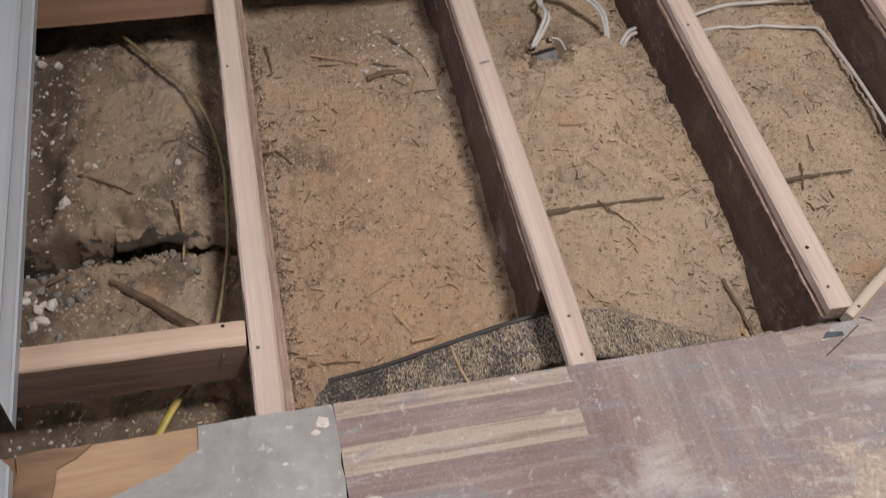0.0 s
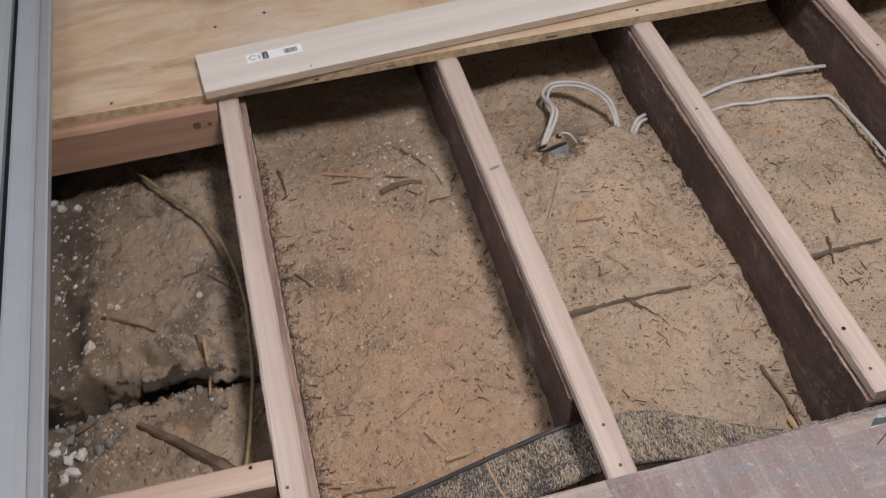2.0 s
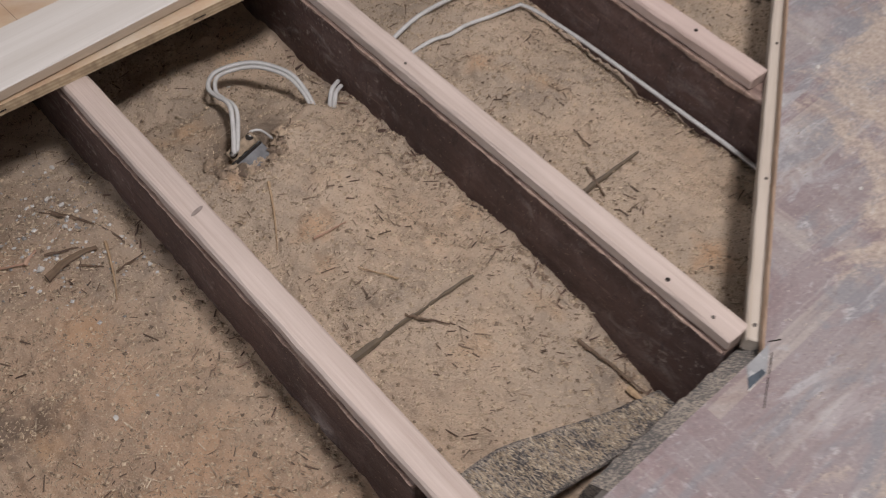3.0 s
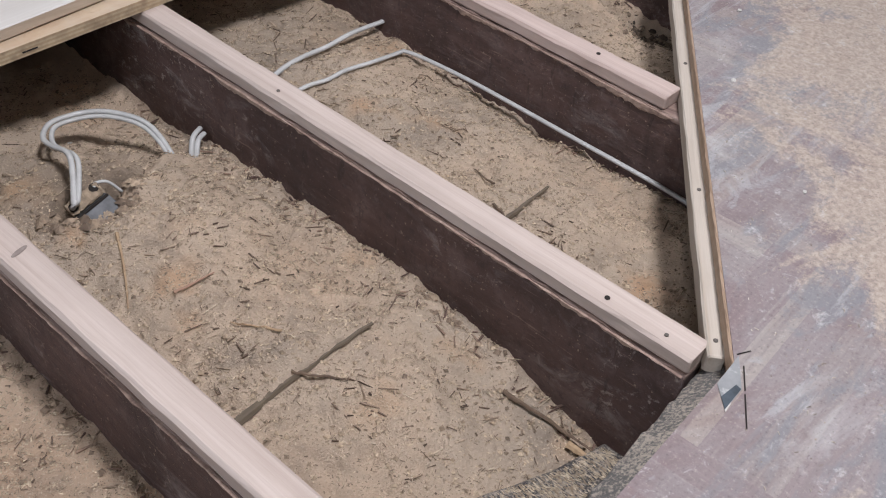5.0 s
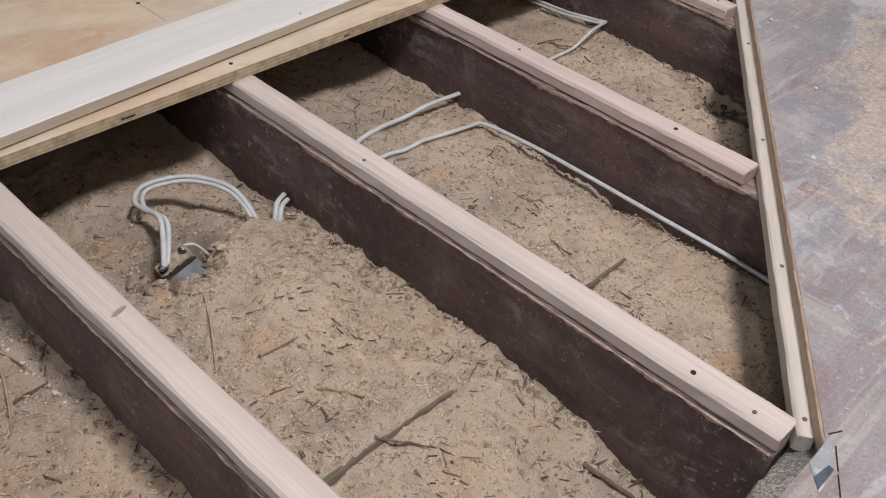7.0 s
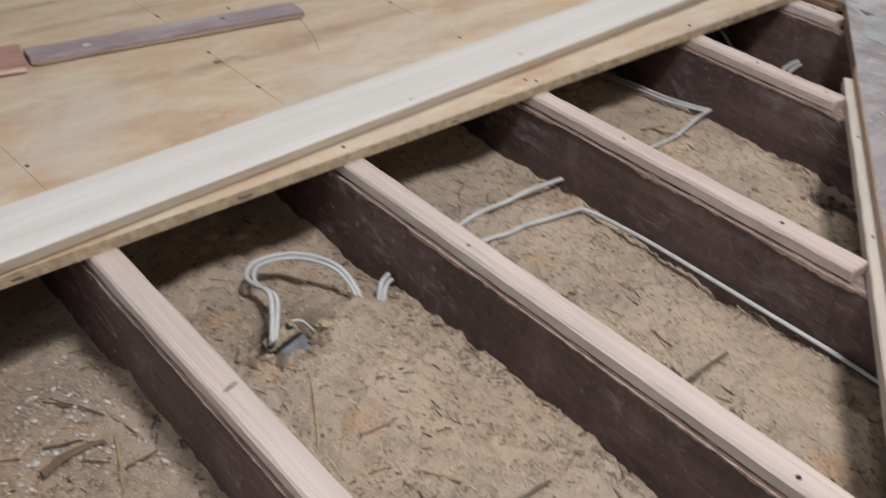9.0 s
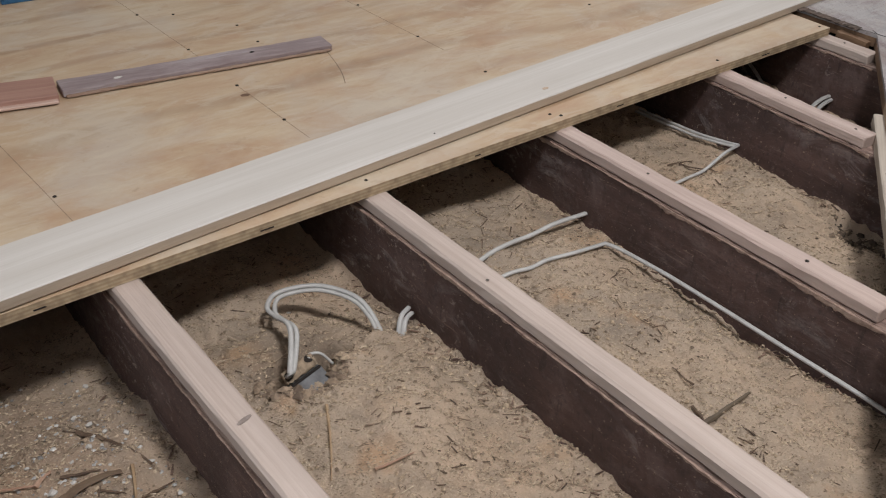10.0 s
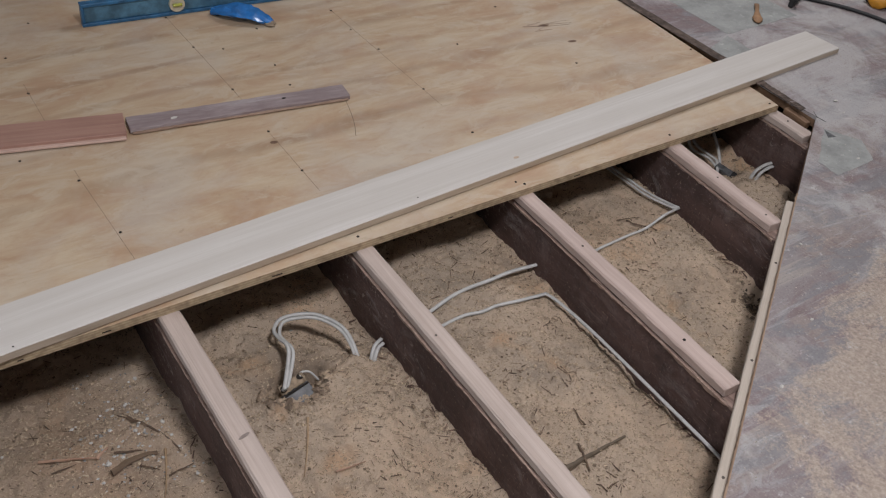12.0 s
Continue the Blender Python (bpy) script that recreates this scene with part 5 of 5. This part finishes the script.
cable("dirty yellow-brown cable curving over the soil", [[(-0.25, -0.27, -0.150), (-0.228, -0.300, -0.150), (-0.185, -0.363, -0.150), (-0.145, -0.423, -0.150), (-0.115, -0.467, -0.150), (-0.085, -0.520, -0.142), (-0.053, -0.630, -0.125), (-0.040, -0.74, -0.118), (-0.042, -0.82, -0.118), (-0.046, -0.892, -0.120), (-0.060, -0.975, -0.124), (-0.082, -1.06, -0.132), (-0.112, -1.115, -0.142), (-0.152, -1.165, -0.150), (-0.196, -1.24, -0.160)]], 0.0034, CABLE_Y)
cable("bright yellow stripped cable end below the blocking", [[(-0.138, -1.150, -0.142), (-0.158, -1.180, -0.146), (-0.176, -1.212, -0.150), (-0.20, -1.26, -0.158)]], 0.0058, CABLE_BRIGHT, 0.5)

conn = thing("cable_connector", "grey plastic cable connector lying on the soil among cables", "connector", m=pose(1.914, -0.345, soil_at(1.914, -0.345) + 0.016, 10, 12, -70))
part("body", bar(0.046, 0.022, 0.018, 0.004, 6, 0.001, 2), BOX_GREY, conn, m=pose(-0.023, 0, 0.006))
part("black_cap", bar(0.012, 0.024, 0.020, 0.004, 2), BLACK, conn, "black end cap", pose(0.022, 0, 0.007))

# ---- sticks, stones and litter ----


def stick(p, q, w, label, material=None, seed=0, bend=0.02, taper=0.4, lift=0.0025):
    """A split or rounded stick lying along the soil."""
    rng = random.Random(seed)
    (x0, y0), (x1, y1) = p, q
    n = 13
    ln = math.hypot(x1 - x0, y1 - y0)
    nx, ny = -(y1 - y0) / ln, (x1 - x0) / ln
    rings = []
    for i in range(n):
        t = i / (n - 1)
        o = bend * ln * math.sin(math.pi * t) + rng.uniform(-0.07, 0.07) * min(w, 0.008)
        x, y = x0 + (x1 - x0) * t + nx * o, y0 + (y1 - y0) * t + ny * o
        z = 0.35 * soil_at(x, y) + 0.65 * (soil_at(x0, y0) * (1 - t) + soil_at(x1, y1) * t) + w * 0.3 + lift
        r = w * 0.5 * (1 - (1 - taper) * t) * (rng.uniform(0.8, 1.15) if w < 0.012 else rng.uniform(0.93, 1.07))
        rings.append([(x + nx * r * math.cos(a), y + ny * r * math.cos(a), z + r * 0.75 * math.sin(a)) for a in np.arange(6) * math.tau / 6])
    return tagged(part("stick", loft(bmesh.new(), rings), material or TWIG), label, "stick", "sticks on the soil")


# stick shapes in a dark tone stand for the walls of two soil cracks
stick((0.450, -0.912), (0.688, -0.917), 0.015, "long dark stick shape standing for a crack in the sandy soil", CRACK_DARK, 1, 0.012, 0.35, 0.002)
stick((0.570, -0.908), (0.610, -0.955), 0.005, "short dark twig beside a crack", seed=2)
stick((0.875, -0.905), (1.055, -0.905), 0.014, "dark stick shape standing for a crack in the sandy soil", CRACK_DARK, 3, -0.012, 0.35, 0.002)
stick((0.962, -0.880), (0.945, -0.935), 0.006, "short dark twig crossing a crack", seed=4)
stick((-0.238, -0.902), (-0.085, -1.045), 0.009, "tapered dark broken lath on the soil", seed=5, taper=2.9)
stick((-0.120, -0.770), (-0.121, -0.885), 0.008, "thin dry stick over the gully", CHIP, 6, lift=0.012)
stick((-0.135, -0.745), (-0.128, -0.800), 0.005, "thin dark stick on the soil", seed=7)
stick((-0.10, -0.62), (-0.05, -0.665), 0.004, "thin dark twig on the soil", seed=8)
stick((-0.145, -0.61), (-0.075, -0.60), 0.005, "thin dark twig on the soil", seed=9)
stick((0.143, -0.433), (0.232, -0.476), 0.007, "reddish brown twig on the soil", BLOCKING, 10)
stick((0.228, -0.477), (0.252, -0.462), 0.008, "reddish brown broken twig end on the soil", BLOCKING, 41)
stick((0.154, -0.470), (0.196, -0.465), 0.004, "thin dark twig on the soil", seed=11)
stick((0.241, -0.516), (0.322, -0.509), 0.015, "short dark bark piece on the soil", seed=12, bend=0.1, taper=0.5)
stick((0.258, -0.474), (0.301, -0.498), 0.006, "brown twig on the soil", seed=42)
stick((0.305, -0.407), (0.357, -0.521), 0.007, "long thin brown twig on the soil", seed=13, bend=0.05)
stick((0.287, -0.522), (0.312, -0.548), 0.004, "thin dark twig on the soil", seed=43)
stick((0.322, -0.566), (0.369, -0.557), 0.005, "thin brown twig on the soil", seed=44)
stick((0.336, -0.512), (0.297, -0.610), 0.0045, "thin pale straw on the soil", CHIP, 14)
stick((0.155, -1.011), (0.199, -0.992), 0.008, "pale split wood chip on the soil", CHIP, 15, 0)
stick((0.193, -1.047), (0.217, -1.084), 0.007, "pale split wood chip on the soil", CHIP, 16, 0)
stick((0.212, -1.099), (0.258, -1.098), 0.008, "pale split wood chip on the soil", CHIP, 17, 0)
stick((0.05, -1.11), (0.13, -1.115), 0.006, "dark brown twig on the soil", seed=18)
stick((0.567, -0.599), (0.508, -0.700), 0.0045, "long thin pale straw on the soil", CHIP, 19)
stick((0.588, -0.535), (0.530, -0.570), 0.007, "pale split wood chip below a junction box", CHIP, 20, 0)
stick((0.752, -1.165), (0.756, -1.225), 0.011, "pale split wood chip at the foot of a joist", CHIP, 21, 0, lift=0.006)
stick((0.742, -1.075), (0.772, -1.215), 0.007, "brown bark strip at the foot of a joist", seed=22)
stick((0.555, -0.725), (0.610, -0.730), 0.005, "brown twig on the soil", BLOCKING, 23)
stick((1.010, -0.845), (1.020, -0.80), 0.004, "thin brown twig on the soil", seed=24)
stick((1.515, -0.40), (1.57, -0.455), 0.005, "dark twig on the soil near the plywood", seed=25)
stick((1.50, -0.385), (1.56, -0.40), 0.004, "dark twig on the soil near the plywood", seed=26)
stick((0.06, -0.40), (0.065, -0.47), 0.007, "brown bark strip beside a joist", seed=27)
stick((0.05, -0.67), (0.075, -0.72), 0.006, "dark brown twig beside a joist", seed=28)
stick((0.60, -0.86), (0.575, -0.80), 0.004, "thin pale straw on the soil", CHIP, 29)
stick((-0.29, -0.66), (-0.20, -0.72), 0.009, "dark root in the soil", seed=30)
stick((-0.335, -0.89), (-0.25, -0.845), 0.006, "grey-brown stick among rubble", seed=31, lift=0.008)
rng = random.Random(77)
STONES = [(-0.312, -0.719, 0.017, 0), (-0.330, -0.349, 0.012, 0), (-0.365, -0.345, 0.016, 0), (-0.300, -0.410, 0.012, 1), (-0.101, -0.905, 0.014, 1), (-0.140, -0.862, 0.011, 1),
          (0.202, -0.771, 0.0065, 0), (-0.125, -0.625, 0.008, 1), (-0.262, -0.645, 0.008, 0), (0.258, -0.502, 0.006, 0), (0.325, -0.392, 0.007, 0), (-0.29, -1.20, 0.010, 0), (-0.150, -1.20, 0.006, 0),
          (0.36, -0.515, 0.005, 0), (0.095, -0.385, 0.005, 0), (0.665, -0.335, 0.005, 0)]
for x, y, r in ((0.316, -0.361, 0.008), (0.288, -0.374, 0.005), (0.232, -0.430, 0.005), (0.242, -0.494, 0.008), (0.365, -0.585, 0.007), (0.306, -0.446, 0.006), (0.313, -0.505, 0.005), (0.355, -0.448, 0.006), (0.354, -0.300, 0.006), (0.280, -0.455, 0.004), (0.335, -0.425, 0.005),
                (-0.375, -0.338, 0.016), (-0.335, -0.345, 0.013), (-0.315, -0.523, 0.006), (-0.274, -0.636, 0.007), (-0.30, -0.625, 0.006), (-0.12, -0.658, 0.008), (-0.376, -0.56, 0.009), (-0.339, -0.558, 0.007), (-0.34, -0.48, 0.006), (-0.36, -0.42, 0.006)):
    STONES.append((x, y, r, 0))
for x, y, r in ((-0.364, -0.867, 0.013), (-0.346, -0.868, 0.015), (-0.332, -0.864, 0.009), (-0.314, -0.861, 0.010), (-0.301, -0.883, 0.011), (-0.279, -0.873, 0.010), (-0.349, -0.893, 0.016), (-0.314, -0.926, 0.008), (-0.224, -0.864, 0.008), (-0.139, -0.860, 0.012), (-0.315, -0.996, 0.011), (-0.358, -0.910, 0.017)):
    STONES.append((x, y, r, 1))
for k in range(16):
    STONES.append((rng.uniform(-0.37, -0.31), rng.uniform(-0.80, -0.40), rng.uniform(0.003, 0.008), rng.choice((0, 0, 1))))
for k in range(26):
    STONES.append((rng.uniform(-0.37, -0.27), rng.uniform(-0.97, -0.82), rng.uniform(0.005, 0.016), rng.choice((0, 1, 1))))
for k in range(12):
    STONES.append((rng.uniform(-0.27, -0.12), rng.uniform(-0.875, -0.845), rng.uniform(0.004, 0.009), 1))
for i, (x, y, r, g) in enumerate(STONES):
    r = r * (0.66 if g else 0.8)
    m = Matrix.Translation((x, y, soil_at(x, y) + r * 0.25)) @ pose(0, 0, 0, rng.uniform(-20, 20), rng.uniform(-20, 20), rng.uniform(0, 360))
    tagged(part("stone", lump(r, 400 + i, 0.62, 0.28), STONE_GREY if g else STONE, None, "", m),
           "broken grey concrete lump on the soil" if g else "small white plaster lump on the soil", "stone", "rubble lumps")


def litter(name, count, seed, make, material, label, category):
    """Many small loose bits in one mesh; make gives corner points and faces for each."""
    r = random.Random(seed)
    verts, faces = [], []
    for _ in range(count):
        got = make(r)
        if got is None:
            continue
        v, f = got
        k = len(verts)
        verts += v
        faces += [tuple(a + k for a in q) for q in f]
    mesh = bpy.data.meshes.new(name)
    mesh.from_pydata(verts, [], faces)
    mesh.materials.append(material)
    return tagged(new(name, mesh), label, category, kind="stuff")


BOX_FACES = [(0, 3, 2, 1), (4, 5, 6, 7), (0, 1, 5, 4), (1, 2, 6, 5), (2, 3, 7, 6), (3, 0, 4, 7)]
OCTA = [(0, 2, 4), (2, 1, 4), (1, 3, 4), (3, 0, 4), (2, 0, 5), (1, 2, 5), (3, 1, 5), (0, 3, 5)]


def pit_spot(r):
    x, y = r.uniform(-0.30, 2.02), r.uniform(-1.25, -0.16)
    if DN[0] * x + DN[1] * y > DC + 0.04:
        return None
    return x, y


def sliver(lo, hi, wlo, whi):
    def make(r):
        s = pit_spot(r)
        if not s:
            return None
        x, y = s
        if float(value_noise(x, y, 0.09, 71) + 0.8 * value_noise(x, y, 0.035, 72)) < r.uniform(-0.6, 0.9):
            return None
        ln, w, h = lo + (hi - lo) * r.random() ** 2.2, r.uniform(wlo, whi), r.uniform(0.0006, 0.0016)
        a, tilt = r.uniform(0, math.tau), r.uniform(-0.22, 0.22)
        z = soil_at(x, y) + 0.0012
        ca, sa = math.cos(a), math.sin(a)
        out = []
        for dz in (0, h):
            for u, v in ((-0.5, -0.5), (0.5, -0.35), (0.5, 0.2), (-0.5, 0.5)):
                p, q = u * ln, v * w
                out.append((x + p * ca - q * sa, y + p * sa + q * ca, z + dz + p * tilt))
        return out, BOX_FACES
    return make


def crumb(lo, hi, spot):
    def make(r):
        s = spot(r)
        if not s:
            return None
        x, y = s
        k = lo + (hi - lo) * r.random() ** 3
        z = soil_at(x, y) + k * 0.3
        j = [k * r.uniform(0.6, 1.2) for _ in range(6)]
        a = r.uniform(0, math.tau)
        ca, sa = math.cos(a), math.sin(a)
        pts = [(j[0], 0, 0), (-j[1], 0, 0), (0, j[2], 0), (0, -j[3], 0), (0, 0, j[4] * 0.7), (0, 0, -j[5] * 0.7)]
        return [(x + p * ca - q * sa, y + p * sa + q * ca, z + w) for p, q, w in pts], OCTA
    return make


def rubble_spot(r):
    if r.random() < 0.66:
        return r.uniform(-0.38, -0.38 + 0.30 * r.random()), r.uniform(-1.25, -0.32)
    x, y = r.gauss(0.30, 0.065), r.gauss(-0.43, 0.09)
    return (x, y) if 0.03 < x < 0.385 else None


# debris at the joist feet; its dark bits also deepen the shade there
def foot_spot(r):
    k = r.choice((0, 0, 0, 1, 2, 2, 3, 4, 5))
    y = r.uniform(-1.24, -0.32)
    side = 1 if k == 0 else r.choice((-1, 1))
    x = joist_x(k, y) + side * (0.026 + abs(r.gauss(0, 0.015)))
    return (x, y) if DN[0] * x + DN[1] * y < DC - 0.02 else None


litter("wood_slivers", 6800, 1, sliver(0.004, 0.026, 0.0007, 0.0024),
       island_material("sliver_wood", (0.0, (0.11, 0.075, 0.05)), (0.24, (0.21, 0.15, 0.105)), (0.55, (0.44, 0.345, 0.245)), (1.0, (0.70, 0.585, 0.44))), "scattered wood slivers and shavings on the soil", "wood chips")
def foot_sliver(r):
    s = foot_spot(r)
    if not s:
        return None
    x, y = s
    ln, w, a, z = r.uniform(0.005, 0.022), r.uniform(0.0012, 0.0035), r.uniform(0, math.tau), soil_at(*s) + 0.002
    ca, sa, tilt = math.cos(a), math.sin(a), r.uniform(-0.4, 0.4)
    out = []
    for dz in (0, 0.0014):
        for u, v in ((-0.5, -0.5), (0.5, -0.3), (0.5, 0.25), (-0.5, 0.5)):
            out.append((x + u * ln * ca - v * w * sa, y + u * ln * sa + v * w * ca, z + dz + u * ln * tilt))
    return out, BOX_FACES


HEAPS = [(0.66, -0.76), (0.60, -0.99), (0.70, -1.06), (0.72, -0.88), (0.55, -1.10), (0.63, -0.66), (0.95, -0.68), (1.05, -0.74), (0.97, -0.98), (1.12, -0.60), (0.25, -0.55), (0.12, -0.60), (0.30, -1.0), (0.16, -0.86),
         (0.33, -0.78), (0.08, -0.98), (1.40, -0.55), (1.47, -0.68), (1.52, -0.48), (0.52, -0.86), (-0.12, -0.60), (-0.10, -0.72), (-0.20, -0.98), (0.74, -0.70), (0.89, -0.80)]


def heap_sliver(r):
    hx, hy = r.choice(HEAPS)
    x, y = hx + r.gauss(0, 0.022), hy + r.gauss(0, 0.022)
    ln, w, a, z = 0.004 + 0.020 * r.random() ** 2, r.uniform(0.0009, 0.0028), r.gauss(hx * 40, 0.7), soil_at(x, y) + 0.0016
    ca, sa, tilt = math.cos(a), math.sin(a), r.uniform(-0.3, 0.3)
    out = []
    for dz in (0, 0.0015):
        for u, v in ((-0.5, -0.4), (0.5, -0.2), (0.45, 0.3), (-0.45, 0.5)):
            out.append((x + u * ln * ca - v * w * sa, y + u * ln * sa + v * w * ca, z + dz + u * ln * tilt))
    return out, BOX_FACES


litter("splinter_heaps", 430, 14, heap_sliver, island_material("heap_splinter", (0.0, (0.09, 0.06, 0.043)), (0.5, (0.22, 0.155, 0.11)), (1.0, (0.46, 0.35, 0.25))), "small heaps of dark splinters on the soil", "wood chips")
litter("bark_bits", 620, 6, foot_sliver, island_material("bark", (0.0, (0.09, 0.055, 0.042)), (0.5, (0.18, 0.115, 0.085)), (1.0, (0.38, 0.27, 0.19))), "dark bark and splinters deepening the shade along the joist feet", "bark")
def box_spot(r):
    a, k = r.uniform(0, math.tau), r.uniform(0.85, 1.5)
    return 0.592 + 0.048 * k * math.cos(a), -0.504 + 0.036 * k * math.sin(a)


litter("box_clods", 240, 9, crumb(0.0025, 0.0120, box_spot), island_material("box_soil", (0.0, (0.15, 0.11, 0.08)), (0.5, (0.33, 0.25, 0.18)), (1.0, (0.50, 0.385, 0.27))), "crumbled soil lumps round the junction box", "soil")
def hollow_spot(r):
    x, y = r.gauss(1.605, 0.022), r.gauss(-0.765, 0.035)
    return (x, y) if x < 1.625 else None


litter("damp_clods", 420, 12, crumb(0.0015, 0.0095, hollow_spot), island_material("damp_clod", (0.0, (0.06, 0.045, 0.034)), (0.5, (0.17, 0.125, 0.09)), (1.0, (0.40, 0.31, 0.22))), "dark damp soil clods crumbling into a hollow", "soil")
litter("sawdust_crumbs", 26000, 2, crumb(0.0008, 0.0046, pit_spot),
       island_material("crumb_soil", (0.0, (0.17, 0.125, 0.09)), (0.3, (0.42, 0.325, 0.225)), (0.7, (0.57, 0.445, 0.31)), (1.0, (0.66, 0.53, 0.38))), "sawdust and small soil crumbs", "sawdust")
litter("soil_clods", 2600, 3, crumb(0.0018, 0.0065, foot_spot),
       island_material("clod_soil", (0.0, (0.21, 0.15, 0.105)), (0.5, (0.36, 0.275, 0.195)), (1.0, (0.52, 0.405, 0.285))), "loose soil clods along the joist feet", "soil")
litter("plaster_crumbs", 1350, 4, crumb(0.0010, 0.0047, rubble_spot),
       island_material("crumb_plaster", (0.0, (0.26, 0.25, 0.235)), (0.4, (0.44, 0.425, 0.40)), (0.7, (0.60, 0.585, 0.56)), (1.0, (0.76, 0.75, 0.72))), "white plaster and concrete crumbs on the soil", "rubble")


def flakes(name, count, seed, x0, x1, y0, y1, lo, hi, keep, height, material, label, category, turn=0.0, swing=math.pi):
    """Very many tiny flat flakes in one mesh."""
    r = np.random.RandomState(seed)
    x, y = r.uniform(x0, x1, count), r.uniform(y0, y1, count)
    ok = keep(x, y, r)
    x, y = x[ok], y[ok]
    n = len(x)
    z = height(x, y)
    a, ln, w = turn + r.uniform(-swing, swing, n), lo + (hi - lo) * r.uniform(0, 1, n) ** 2.5, r.uniform(0.0004, 0.0012, n)
    ca, sa, tilt = np.cos(a), np.sin(a), r.uniform(-0.5, 0.5, n)
    pts = np.zeros((n, 5, 3))
    for k, (u, v, h) in enumerate(((-1, -0.8, 0), (1, -0.5, 0), (0.8, 0.8, 0), (-0.9, 0.6, 0), (0.05, 0.05, 1))):
        pts[:, k, 0] = x + u * ln * ca - v * w * sa
        pts[:, k, 1] = y + u * ln * sa + v * w * ca
        pts[:, k, 2] = z + 0.0004 + h * 0.0009 + u * ln * tilt * 0.4
    i = np.arange(n)[:, None, None] * 5
    faces = (i + np.array([[0, 1, 4], [1, 2, 4], [2, 3, 4], [3, 0, 4]])[None]).reshape(-1, 3)
    mesh = bpy.data.meshes.new(name)
    mesh.from_pydata(pts.reshape(-1, 3).tolist(), [], faces.tolist())
    mesh.materials.append(material)
    tagged(new(name, mesh), label, category, kind="stuff")


def over_soil(x, y):
    i = np.clip(((y - SY[0]) / STEP).astype(int), 0, len(SY) - 1)
    j = np.clip(((x - SX[0]) / STEP).astype(int), 0, len(SX) - 1)
    return HEIGHTS[i, j]


flakes("sawdust", 185000, 21, -0.32, 2.03, -1.25, -0.14, 0.0008, 0.0038, lambda x, y, r: (DN[0] * x + DN[1] * y < DC + 0.04) & (r.uniform(0, 1, len(x)) < 0.22 + 0.78 * smooth(-0.15, 0.02, x)), over_soil,
       island_material("flake_wood", (0.0, (0.20, 0.145, 0.10)), (0.25, (0.44, 0.345, 0.25)), (0.65, (0.64, 0.51, 0.365)), (1.0, (0.78, 0.645, 0.47))), "fine sawdust strewn over the soil", "sawdust")
flakes("floor_sawdust", 16000, 22, 0.1, 2.9, -1.7, 0.3, 0.0006, 0.0030,
       lambda x, y, r: (((DN[0] * x + DN[1] * y > DC + 0.012) & (x > 0.8)) | (y < EDGE_Y - 0.01) | (x > EAST + 0.03)) & (value_noise(x, y, 0.12, 41) + 0.7 * value_noise(x, y, 0.04, 42) + r.uniform(-0.7, 0.7, len(x)) + 1.2 * smooth(0.2, 1.1, x) > 0.9),
       lambda x, y: np.full(len(x), FLOOR), island_material("floor_flake", (0.0, (0.24, 0.20, 0.17)), (0.5, (0.38, 0.32, 0.265)), (1.0, (0.58, 0.53, 0.47))), "pale sawdust flakes on the parquet", "sawdust")


def on_strip(x, y):
    zt = np.interp(x, BELT_X, BELT_Z) + 0.0042
    return zt


flakes("strip_sawdust", 5200, 23, 0.16, 0.78, -1.222, -1.146, 0.0020, 0.0058, lambda x, y, r: (value_noise(x, y, 0.030, 81) + 0.5 * value_noise(x, y, 0.012, 82) + r.uniform(-0.4, 0.4, len(x)) + 0.9 * smooth(0.42, 0.50, x) > 0.0) & (y < -1.144 - 0.20 * np.maximum(0, x - 0.52)), on_strip,
       island_material("strip_flake", (0.0, (0.26, 0.20, 0.14)), (0.5, (0.44, 0.36, 0.26)), (1.0, (0.64, 0.55, 0.42))), "coarse pale sawdust caked on the rubber strip", "sawdust", math.pi / 2, 0.45)
